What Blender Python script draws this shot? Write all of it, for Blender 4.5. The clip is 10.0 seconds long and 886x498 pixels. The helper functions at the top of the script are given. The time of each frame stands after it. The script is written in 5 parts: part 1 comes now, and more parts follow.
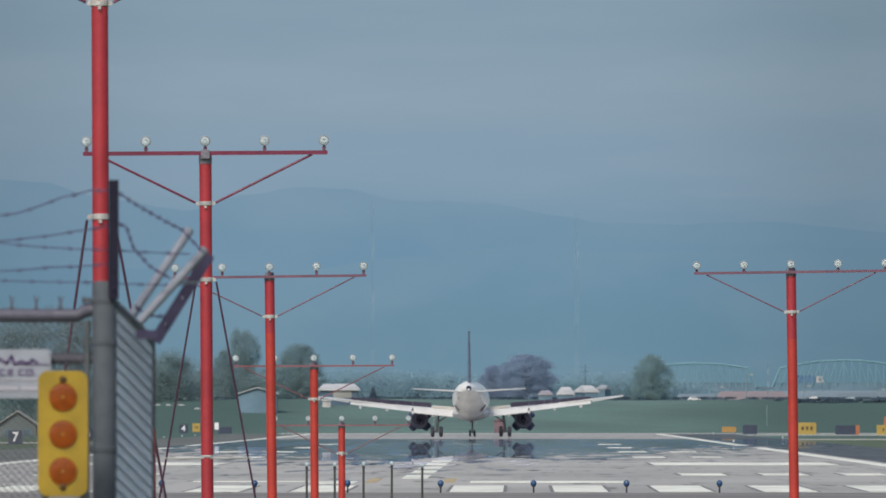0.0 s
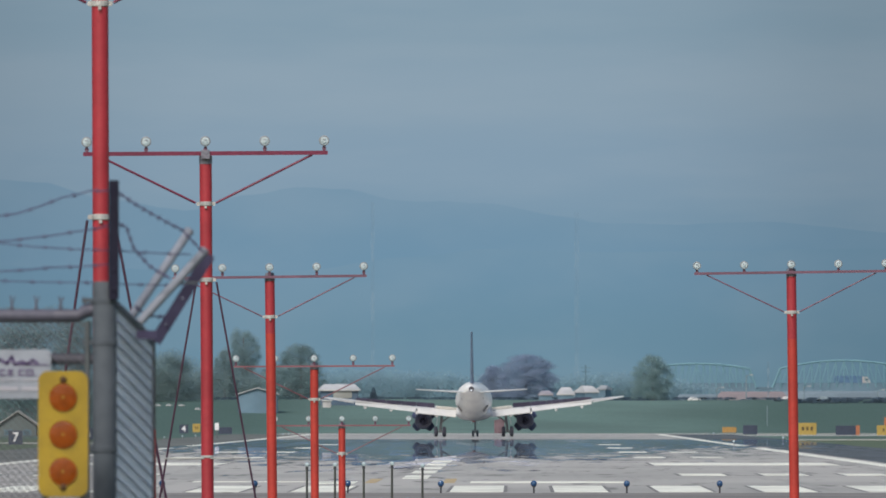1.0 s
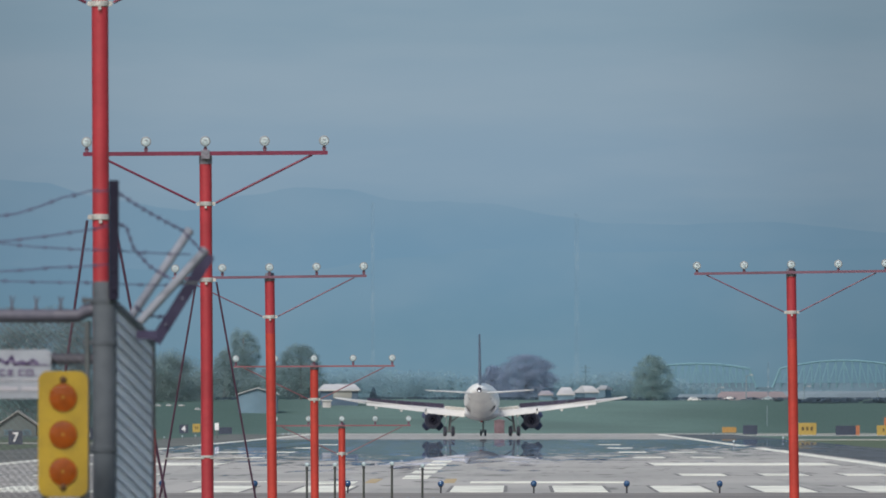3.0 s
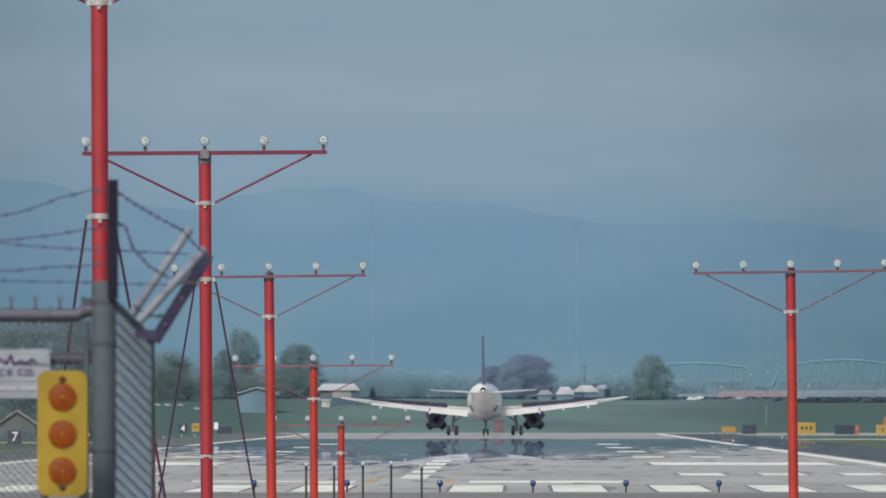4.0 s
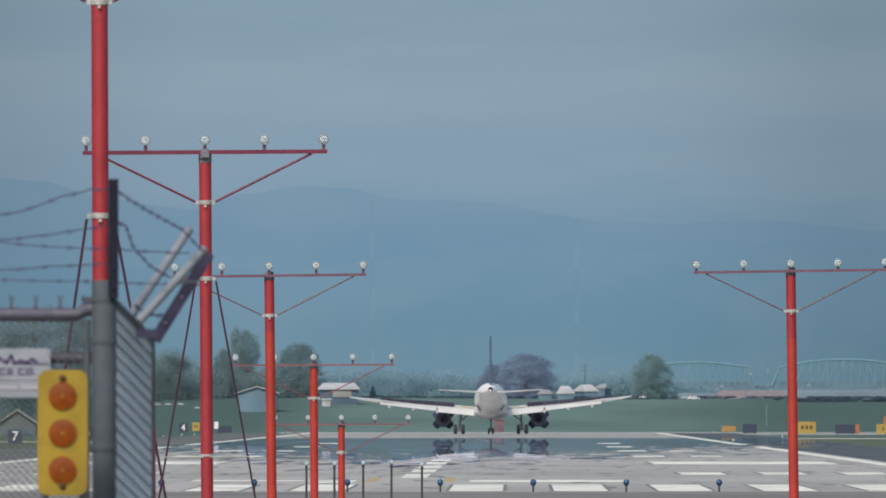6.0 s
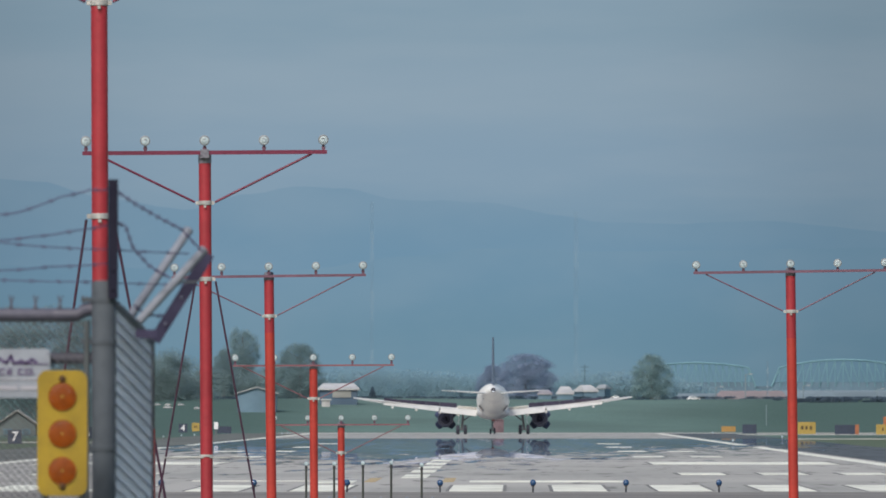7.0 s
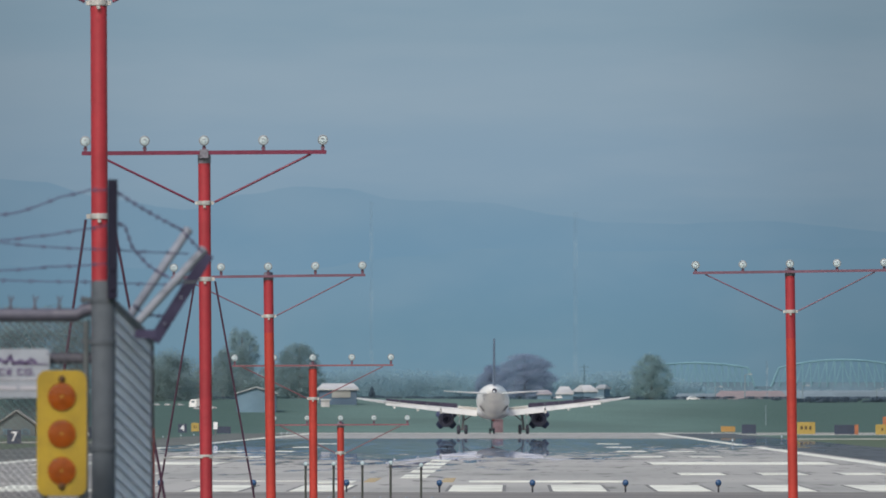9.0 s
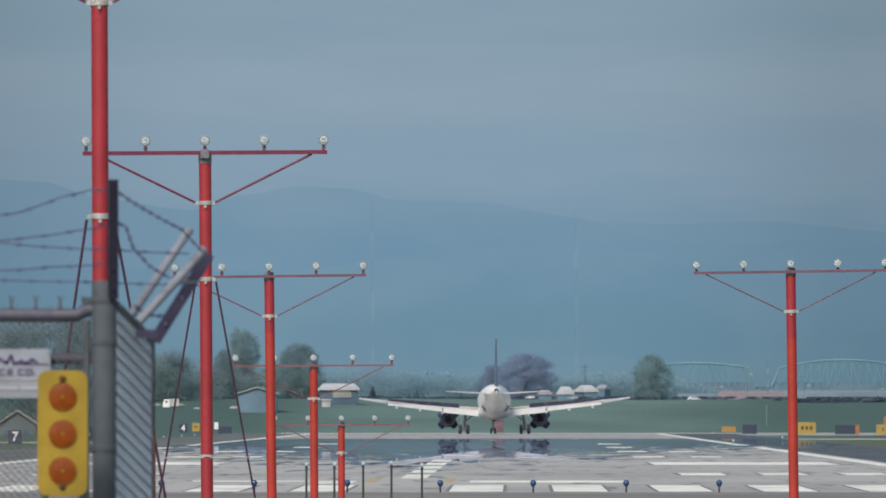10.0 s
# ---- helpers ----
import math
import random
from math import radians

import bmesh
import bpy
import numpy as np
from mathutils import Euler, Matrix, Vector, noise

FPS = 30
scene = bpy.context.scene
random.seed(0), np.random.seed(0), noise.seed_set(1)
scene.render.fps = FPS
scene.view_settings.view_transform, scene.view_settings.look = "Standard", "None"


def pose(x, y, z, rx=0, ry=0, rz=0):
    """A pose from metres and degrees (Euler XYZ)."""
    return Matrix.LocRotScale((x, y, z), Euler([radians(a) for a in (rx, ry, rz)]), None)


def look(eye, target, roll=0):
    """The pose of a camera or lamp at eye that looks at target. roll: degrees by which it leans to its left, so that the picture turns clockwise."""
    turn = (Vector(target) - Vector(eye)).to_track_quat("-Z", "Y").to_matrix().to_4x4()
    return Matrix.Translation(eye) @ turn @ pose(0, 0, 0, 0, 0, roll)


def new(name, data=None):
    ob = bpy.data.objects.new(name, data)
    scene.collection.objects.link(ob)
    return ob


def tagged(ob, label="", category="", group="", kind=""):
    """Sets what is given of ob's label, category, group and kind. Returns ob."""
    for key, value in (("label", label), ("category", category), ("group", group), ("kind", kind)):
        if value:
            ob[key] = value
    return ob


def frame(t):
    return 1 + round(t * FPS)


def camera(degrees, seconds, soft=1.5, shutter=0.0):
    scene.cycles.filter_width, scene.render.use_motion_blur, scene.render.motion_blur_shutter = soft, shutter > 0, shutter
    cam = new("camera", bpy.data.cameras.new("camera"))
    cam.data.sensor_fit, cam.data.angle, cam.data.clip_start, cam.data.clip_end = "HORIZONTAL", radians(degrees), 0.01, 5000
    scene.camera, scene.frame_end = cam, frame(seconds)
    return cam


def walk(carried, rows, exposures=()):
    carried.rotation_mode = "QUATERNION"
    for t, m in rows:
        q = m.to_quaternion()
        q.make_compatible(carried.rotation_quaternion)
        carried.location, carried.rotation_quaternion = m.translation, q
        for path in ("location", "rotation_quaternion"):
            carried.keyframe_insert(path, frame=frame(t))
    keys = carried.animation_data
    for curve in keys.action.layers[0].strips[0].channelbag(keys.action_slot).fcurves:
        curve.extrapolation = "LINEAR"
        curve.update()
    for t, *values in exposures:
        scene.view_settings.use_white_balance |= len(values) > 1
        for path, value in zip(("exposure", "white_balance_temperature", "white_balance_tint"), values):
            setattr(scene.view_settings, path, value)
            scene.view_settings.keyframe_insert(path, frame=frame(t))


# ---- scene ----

# World axes: y runs along the runway away from the camera, x to the right, z up from the touchdown zone.
EYE = (0.0, 0.0, 2.47)
cam = camera(2.7724, 10.0, soft=1.6)
cam.data.dof.use_dof, cam.data.dof.focus_distance, cam.data.dof.aperture_fstop = True, 340.0, 25.0


def held(t, dx, dy):
    """The tripod head at t seconds, shaken by dx and dy units of 1/32400 rad."""
    return t, pose(*EYE, 90.5181 + dy / 565.487, 0, 0.2317 + dx / 565.487)


walk(cam, [held(0.0, 0.3, 0.0), held(0.5, 0.2, 0.6), held(1.0, 0.7, 0.5), held(1.5, 0.2, 0.7), held(2.0, 0.6, 0.7),
           held(2.5, 1.2, 1.0), held(3.2, 0.2, 0.3), held(4.0, -0.8, -0.3), held(4.5, -0.3, 0.3), held(5.0, -1.8, -0.3),
           held(5.5, 0.0, -2.0), held(6.2, -0.4, -1.4), held(7.0, -0.7, -0.9), held(7.5, -0.2, -0.7), held(8.0, 0.8, 0.5),
           held(8.5, 0.3, 0.5), held(9.0, -1.7, -0.8), held(9.5, 1.2, 0.8), held(10.0, -0.3, -0.6)])

# ---- light ----
SUN_UP, SUN_TURN = radians(42), radians(200)  # high, behind the camera and a little to its left
world = bpy.data.worlds.new("overcast_sky")
scene.world = world
world.use_nodes = True
wn = world.node_tree
sky = wn.nodes.new("ShaderNodeTexSky")
sky.sky_type, sky.sun_disc, sky.sun_elevation, sky.sun_rotation = "NISHITA", False, SUN_UP, SUN_TURN
sky.air_density, sky.dust_density, sky.ozone_density = 1.2, 3.0, 1.0
wn.nodes["Background"].inputs["Strength"].default_value = 0.13
wn.links.new(sky.outputs["Color"], wn.nodes["Background"].inputs["Color"])
sun_data = bpy.data.lights.new("sun", "SUN")
sun_data.energy, sun_data.angle, sun_data.color = 2.3, radians(12), (1.0, 0.95, 0.88)
sun = new("sun", sun_data)
to_sun = Vector((math.sin(SUN_TURN) * math.cos(SUN_UP), math.cos(SUN_TURN) * math.cos(SUN_UP), math.sin(SUN_UP)))
sun.matrix_world = look(to_sun * 100, (0, 0, 0))
scene.view_settings.exposure = 0.0


# ---- materials ----
def nodes_of(name):
    m = bpy.data.materials.new(name)
    m.use_nodes = True
    return m, m.node_tree.nodes, m.node_tree.links, m.node_tree.nodes["Principled BSDF"]


def mixed(n, l, fac, a, b):
    mix = n.new("ShaderNodeMix")
    mix.data_type = "RGBA"
    for i, v in ((6, a), (7, b)):
        if isinstance(v, tuple):
            mix.inputs[i].default_value = (*v, 1)
        else:
            l.new(v, mix.inputs[i])
    if isinstance(fac, (int, float)):
        mix.inputs[0].default_value = fac
    else:
        l.new(fac, mix.inputs[0])
    return mix.outputs[2]


def noised(n, l, scale, detail=4, stretch=(1, 1, 1), rough=0.55):
    tc, mp, no = n.new("ShaderNodeTexCoord"), n.new("ShaderNodeMapping"), n.new("ShaderNodeTexNoise")
    mp.inputs["Scale"].default_value = stretch
    l.new(tc.outputs["Object"], mp.inputs["Vector"])
    l.new(mp.outputs["Vector"], no.inputs["Vector"])
    no.inputs["Scale"].default_value, no.inputs["Detail"].default_value, no.inputs["Roughness"].default_value = scale, detail, rough
    return no.outputs["Fac"]


def ramped(n, l, fac, lo, hi, a=0.0, b=1.0):
    mr = n.new("ShaderNodeMapRange")
    mr.interpolation_type = "SMOOTHSTEP"
    for i, v in enumerate((lo, hi, a, b)):
        mr.inputs[i + 1].default_value = v
    l.new(fac, mr.inputs[0])
    return mr.outputs[0]


def surface(name, col, dark=None, rough=0.6, metal=0.0, grain=8.0, patch=0.8, bump=0.2, stretch=(1, 1, 1), coat=0.0):
    """A painted or natural surface: fine grain and broad stains between two colours, with slight relief."""
    m, n, l, p = nodes_of(name)
    dark = dark or tuple(c * 0.72 for c in col)
    fine, broad = noised(n, l, grain, 5, stretch), noised(n, l, patch, 3, stretch)
    c = mixed(n, l, ramped(n, l, broad, 0.38, 0.7), col, dark)
    c2 = mixed(n, l, ramped(n, l, fine, 0.45, 0.75, 0, 0.5), c, dark)
    l.new(c2, p.inputs["Base Color"])
    l.new(ramped(n, l, fine, 0.3, 0.7, max(rough - 0.08, 0.03), min(rough + 0.12, 1)), p.inputs["Roughness"])
    p.inputs["Metallic"].default_value = metal
    p.inputs["Coat Weight"].default_value = coat
    if bump:
        b = n.new("ShaderNodeBump")
        b.inputs["Strength"].default_value, b.inputs["Distance"].default_value = bump, 0.01
        l.new(fine, b.inputs["Height"])
        l.new(b.outputs["Normal"], p.inputs["Normal"])
    return m


def foliage(name, col, dark, gaps=0.42):
    """Thin leaves or twigs that let part of the light through; gaps: the open share of a clump, see-through to look
    hazy.
    """
    m = surface(name, col, dark or tuple(c * 0.86 for c in col), 0.85, grain=0.5, patch=0.1, bump=0)
    n, l = m.node_tree.nodes, m.node_tree.links
    tr, mx = n.new("ShaderNodeBsdfTranslucent"), n.new("ShaderNodeMixShader")
    tr.inputs["Color"].default_value = (*col, 1)
    mx.inputs[0].default_value = 0.7
    n["Principled BSDF"].inputs["Specular IOR Level"].default_value = 0.0
    l.new(n["Principled BSDF"].outputs[0], mx.inputs[1]), l.new(tr.outputs[0], mx.inputs[2])
    gap, open_mix = n.new("ShaderNodeBsdfTransparent"), n.new("ShaderNodeMixShader")
    open_mix.inputs[0].default_value = gaps
    l.new(mx.outputs[0], open_mix.inputs[1]), l.new(gap.outputs[0], open_mix.inputs[2])
    l.new(open_mix.outputs[0], n["Material Output"].inputs["Surface"])
    return m


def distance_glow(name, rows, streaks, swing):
    """A plain glowing backdrop of sky or hazed far land: colours by height, with broad soft streaks."""
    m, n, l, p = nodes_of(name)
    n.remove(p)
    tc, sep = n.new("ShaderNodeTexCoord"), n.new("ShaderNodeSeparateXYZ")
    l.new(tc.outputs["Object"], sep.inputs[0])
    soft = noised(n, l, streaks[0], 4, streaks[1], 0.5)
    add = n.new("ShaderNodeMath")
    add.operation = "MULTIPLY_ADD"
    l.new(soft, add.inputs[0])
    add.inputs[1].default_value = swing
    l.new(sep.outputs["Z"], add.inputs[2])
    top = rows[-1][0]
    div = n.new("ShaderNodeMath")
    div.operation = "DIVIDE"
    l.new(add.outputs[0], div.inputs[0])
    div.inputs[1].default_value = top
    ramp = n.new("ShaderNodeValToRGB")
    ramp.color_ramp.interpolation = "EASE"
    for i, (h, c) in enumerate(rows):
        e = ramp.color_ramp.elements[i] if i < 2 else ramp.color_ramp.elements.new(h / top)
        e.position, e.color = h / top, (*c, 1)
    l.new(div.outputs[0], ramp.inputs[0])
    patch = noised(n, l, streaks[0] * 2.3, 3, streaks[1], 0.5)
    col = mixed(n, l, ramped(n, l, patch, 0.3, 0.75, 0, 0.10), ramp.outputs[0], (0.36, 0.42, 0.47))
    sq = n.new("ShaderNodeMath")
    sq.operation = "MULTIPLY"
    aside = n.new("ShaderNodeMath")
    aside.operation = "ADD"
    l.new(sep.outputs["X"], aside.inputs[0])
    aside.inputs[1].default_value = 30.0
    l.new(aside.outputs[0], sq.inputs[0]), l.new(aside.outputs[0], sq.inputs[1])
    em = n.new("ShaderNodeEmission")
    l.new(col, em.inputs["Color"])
    l.new(ramped(n, l, sq.outputs[0], 400.0, 16000.0, 1.07, 0.865), em.inputs["Strength"])  # dimmer to both sides: lens vignetting put into the glow
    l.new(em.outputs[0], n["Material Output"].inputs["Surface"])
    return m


def pavement_material(name, col, dark, sheen):
    """Concrete or asphalt with stains and tyre marks; far along it a glassy film of hot air mirrors what lies behind."""
    m, n, l, p = nodes_of(name)
    fine, broad = noised(n, l, 3.0, 5), noised(n, l, 0.05, 4, (1, 0.25, 1))
    streak = noised(n, l, 0.9, 4, (1, 0.012, 1))
    c = mixed(n, l, ramped(n, l, broad, 0.35, 0.7), col, dark)
    c = mixed(n, l, ramped(n, l, streak, 0.5, 0.75, 0, 0.45), c, tuple(v * 0.6 for v in dark))
    c = mixed(n, l, ramped(n, l, fine, 0.4, 0.8, 0, 0.35), c, dark)
    # rubber dashes, and dark mirage ripples painted into the base colour
    rubber_and_ripples = noised(n, l, 0.7, 3, (1, 0.06, 1), 0.5)
    c = mixed(n, l, ramped(n, l, rubber_and_ripples, 0.60, 0.68, 0, 0.75), c, tuple(v * 0.4 for v in dark))
    l.new(c, p.inputs["Base Color"])
    p.inputs["Roughness"].default_value, p.inputs["Specular IOR Level"].default_value = 0.85, 0.2
    tc, sep = n.new("ShaderNodeTexCoord"), n.new("ShaderNodeSeparateXYZ")
    l.new(tc.outputs["Object"], sep.inputs[0])
    edge = noised(n, l, 0.55, 5, (1, 0.035, 1), 0.62)
    side = n.new("ShaderNodeMath")
    side.operation = "ABSOLUTE"
    off = n.new("ShaderNodeMath")
    off.operation = "ADD"
    l.new(sep.outputs["X"], off.inputs[0])
    off.inputs[1].default_value = 6.0
    l.new(off.outputs[0], side.inputs[0])
    lean = n.new("ShaderNodeMath")
    lean.operation = "MULTIPLY_ADD"
    l.new(side.outputs[0], lean.inputs[0])
    lean.inputs[1].default_value = -19.0
    l.new(sep.outputs["Y"], lean.inputs[2])
    shift = n.new("ShaderNodeMath")
    shift.operation = "MULTIPLY_ADD"
    l.new(edge, shift.inputs[0])
    shift.inputs[1].default_value = 1500.0
    l.new(lean.outputs[0], shift.inputs[2])
    near = ramped(n, l, shift.outputs[0], 1520.0, 1790.0)
    far = ramped(n, l, sep.outputs["Y"], 1790.0, 1900.0, 1.0, 0.14)
    both = n.new("ShaderNodeMath")
    both.operation = "MULTIPLY"
    l.new(near, both.inputs[0]), l.new(far, both.inputs[1])
    scaled = n.new("ShaderNodeMath")
    scaled.operation = "MULTIPLY"
    l.new(both.outputs[0], scaled.inputs[0])
    scaled.inputs[1].default_value = sheen
    gl, mx = n.new("ShaderNodeBsdfGlossy"), n.new("ShaderNodeMixShader")
    gl.inputs["Roughness"].default_value = 0.0
    # the air bends the view up a little, more in some ripples than in others
    rip, rix, nrm = noised(n, l, 0.45, 2, (1, 0.22, 1), 0.5), noised(n, l, 0.4, 3, (1, 0.08, 1)), n.new("ShaderNodeCombineXYZ")
    l.new(ramped(n, l, rip, 0.565, 0.595, -0.00005, -0.0046), nrm.inputs["Y"])
    l.new(ramped(n, l, rix, 0.2, 0.8, -0.00012, 0.00012), nrm.inputs["X"])
    nrm.inputs["Z"].default_value = 1.0
    l.new(nrm.outputs[0], gl.inputs["Normal"])
    gl.inputs["Color"].default_value = (0.74, 0.76, 0.89, 1)
    l.new(scaled.outputs[0], mx.inputs[0])
    l.new(p.outputs[0], mx.inputs[1]), l.new(gl.outputs[0], mx.inputs[2])
    l.new(mx.outputs[0], n["Material Output"].inputs["Surface"])
    return m


M = {}
def grass_material():
    """Mown grass: olive near the runway's start, bluer further out as haze put into the colour, darker away from the
    strip.
    """
    m = surface("field_grass", (0.098, 0.174, 0.150), None, 0.9, grain=2.0, patch=0.03, bump=0.4, stretch=(1, 0.3, 1))
    n, l, p = m.node_tree.nodes, m.node_tree.links, m.node_tree.nodes["Principled BSDF"]
    base = p.inputs["Base Color"].links[0].from_socket
    tc, sep, side = n.new("ShaderNodeTexCoord"), n.new("ShaderNodeSeparateXYZ"), n.new("ShaderNodeMath")
    l.new(tc.outputs["Object"], sep.inputs[0])
    drift = noised(n, l, 0.02, 4, (1, 0.15, 1))
    side.operation = "ABSOLUTE"
    l.new(sep.outputs["X"], side.inputs[0])
    wide, reach = n.new("ShaderNodeMath"), n.new("ShaderNodeMath")
    wide.operation = reach.operation = "MULTIPLY_ADD"
    l.new(drift, wide.inputs[0]), l.new(side.outputs[0], wide.inputs[2])
    wide.inputs[1].default_value = 24.0
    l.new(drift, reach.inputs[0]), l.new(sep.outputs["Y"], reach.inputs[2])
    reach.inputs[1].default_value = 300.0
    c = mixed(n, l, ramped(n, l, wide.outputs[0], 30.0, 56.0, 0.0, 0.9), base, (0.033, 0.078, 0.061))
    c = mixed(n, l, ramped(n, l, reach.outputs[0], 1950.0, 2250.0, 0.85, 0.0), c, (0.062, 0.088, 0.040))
    l.new(c, p.inputs["Base Color"])
    return m


M["grass"] = grass_material()
M["concrete"] = pavement_material("runway_concrete", (0.395, 0.386, 0.368), (0.300, 0.302, 0.288), 0.94)
M["asphalt"] = pavement_material("shoulder_asphalt", (0.092, 0.108, 0.122), (0.064, 0.075, 0.086), 0.7)
M["dry_shoulder"] = surface("weathered_shoulder_asphalt", (0.118, 0.128, 0.118), (0.080, 0.090, 0.084), 0.9, grain=0.8, patch=0.06, stretch=(1, 0.25, 1))
M["pad"] = surface("overrun_asphalt", (0.20, 0.19, 0.18), None, 0.9, grain=1.5, patch=0.08)
M["taxi"] = surface("taxiway_concrete", (0.46, 0.45, 0.42), (0.33, 0.32, 0.30), 0.9, grain=0.5, patch=0.05)
M["white_mark"] = surface("white_runway_paint", (0.76, 0.77, 0.685), None, 0.8, grain=1.2, patch=0.3, stretch=(1, 0.2, 1))
M["black_mark"] = surface("black_marking_border", (0.17, 0.17, 0.17), None, 0.9, grain=1.2, patch=0.3)
M["yellow_mark"] = surface("yellow_runway_paint", (0.44, 0.34, 0.19), None, 0.8, grain=1.2, patch=0.3)
M["red"] = surface("red_mast_paint", (0.345, 0.025, 0.038), None, 0.5, grain=14, patch=1.2, bump=0.1)
M["orange"] = surface("orange_mast_paint", (0.425, 0.037, 0.026), None, 0.5, grain=14, patch=1.2, bump=0.1)
# the hut's red is greyed in its base colour to stand for haze
M["hut_red"] = surface("hazed_red_hut_paint", (0.165, 0.108, 0.130), None, 0.7, grain=2, patch=0.5)
# the next two reds are muted and paled to carry haze in their colour
M["bar"] = surface("hazed_red_bar_paint", (0.165, 0.078, 0.122), None, 0.55, grain=14, patch=1.2)
M["pale_bar"] = surface("paler_hazed_bar_paint", (0.21, 0.085, 0.105), None, 0.55, grain=14, patch=1.2)
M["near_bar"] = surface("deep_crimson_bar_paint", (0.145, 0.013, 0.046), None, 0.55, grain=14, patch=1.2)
M["rod"] = surface("dark_red_rod", (0.044, 0.010, 0.033), None, 0.55, grain=20)
M["zinc"] = surface("galvanised_steel", (0.225, 0.245, 0.295), None, 0.5, 0.0, grain=18, patch=2.5)
M["bright_zinc"] = surface("bright_clamp_steel", (0.46, 0.46, 0.45), (0.30, 0.30, 0.30), 0.45, 0.2, grain=30, patch=5)
M["cap_zinc"] = surface("mottled_galvanised_cap", (0.19, 0.19, 0.23), (0.09, 0.09, 0.12), 0.45, 0.1, grain=34, patch=12)
M["old_zinc"] = surface("weathered_post_steel", (0.084, 0.098, 0.117), None, 0.65, 0.3, grain=16, patch=2.0)
M["stretcher"] = surface("dull_tube_zinc", (0.090, 0.105, 0.115), None, 0.6, 0.1, grain=18, patch=3)
M["dark_iron"] = surface("dark_angle_iron", (0.014, 0.014, 0.030), None, 0.6, 0.2, grain=18, patch=3)
M["purple_iron"] = surface("weathered_angle_iron", (0.050, 0.046, 0.090), None, 0.6, 0.3, grain=18, patch=4)
for dull in ("dark_iron", "purple_iron", "old_zinc", "zinc"):
    M[dull].node_tree.nodes["Principled BSDF"].inputs["Specular IOR Level"].default_value = 0.15
    M[dull].node_tree.nodes["Principled BSDF"].inputs["Metallic"].default_value = 0.0
M["rail"] = surface("dull_purple_rail_paint", (0.080, 0.080, 0.115), None, 0.6, grain=18, patch=3)
M["wire"] = surface("dull_fence_wire", (0.062, 0.058, 0.125), None, 0.7, grain=40, bump=0)
M["coarse_wire"] = surface("dull_grey_wire", (0.09, 0.09, 0.10), None, 0.7, grain=40, bump=0)
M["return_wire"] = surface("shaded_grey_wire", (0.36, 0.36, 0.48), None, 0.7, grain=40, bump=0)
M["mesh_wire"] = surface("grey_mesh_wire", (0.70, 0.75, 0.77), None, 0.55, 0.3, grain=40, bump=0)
M["sign_white"] = surface("sign_white_enamel", (0.70, 0.71, 0.74), (0.58, 0.60, 0.63), 0.4, grain=10, patch=3, bump=0)
M["board"] = surface("chalky_sign_enamel", (0.275, 0.305, 0.36), None, 0.5, grain=10, patch=3, bump=0)
M["sign_purple"] = surface("sign_purple_print", (0.10, 0.07, 0.17), None, 0.5, bump=0)
M["sign_grey"] = surface("sign_grey_print", (0.40, 0.40, 0.46), None, 0.5, bump=0)
M["plate"] = surface("yellow_plate_enamel", (0.335, 0.225, 0.014), None, 0.4, grain=25, patch=4, bump=0.05)
M["amber"] = surface("amber_reflector", (0.235, 0.050, 0.001), None, 0.22, grain=90, patch=20, bump=0.5)
M["amber"].node_tree.nodes["Principled BSDF"].inputs["Specular IOR Level"].default_value = 0.25
M["bolt"] = surface("dark_bolt", (0.10, 0.05, 0.02), None, 0.5, 0.4, bump=0)
M["lens"] = surface("clear_lamp_glass", (0.44, 0.54, 0.59), None, 0.12, grain=60, patch=15, bump=0.3, coat=0.6)
M["lamp_black"] = surface("lamp_dark_metal", (0.05, 0.05, 0.06), None, 0.5, 0.3, grain=40)
M["bezel"] = surface("grey_lamp_rim", (0.26, 0.28, 0.31), None, 0.4, 0.5, grain=40)
M["blue_glass"] = surface("blue_lamp_glass", (0.018, 0.066, 0.165), None, 0.15, grain=40, bump=0, coat=0.5)
M["stake"] = surface("dark_green_stake", (0.05, 0.055, 0.05), None, 0.6, grain=30)
M["skin"] = surface("white_aircraft_paint", (0.90, 0.88, 0.83), (0.80, 0.78, 0.75), 0.35, grain=3, patch=0.6, bump=0.02, coat=0.2)
M["belly"] = surface("grey_white_belly_paint", (0.62, 0.62, 0.62), (0.48, 0.48, 0.49), 0.45, grain=3, patch=0.5, bump=0.02)
# the fin's plum is lightened and blued, with haze put into the colour
M["fin"] = surface("hazed_plum_tail_paint", (0.145, 0.192, 0.285), None, 0.4, grain=3, patch=0.5, bump=0)
M["fin_base"] = surface("maroon_tail_stripe", (0.16, 0.045, 0.06), None, 0.4, bump=0)
M["spoiler"] = surface("dark_spoiler_underside", (0.068, 0.060, 0.112), None, 0.6, grain=3, patch=0.8)
M["engine"] = surface("dark_blue_cowling", (0.060, 0.074, 0.150), None, 0.4, grain=3, patch=1)
# exhaust raised to navy: haze filling the pipe is put into its colour
M["hot_metal"] = surface("hazed_exhaust_metal", (0.075, 0.082, 0.145), None, 0.5, 0.3, grain=6)
M["tyre"] = surface("black_tyre_rubber", (0.034, 0.036, 0.058), None, 0.8, grain=10)
M["strut"] = surface("grey_gear_steel", (0.17, 0.17, 0.19), None, 0.45, 0.4, grain=10)
M["tail_glow"], glow_nodes, glow_links, glow = nodes_of("lit_tail_lamp")
glow.inputs["Base Color"].default_value = glow.inputs["Emission Color"].default_value = (0.9, 0.95, 1.0, 1)
glow.inputs["Emission Strength"].default_value = 0.8
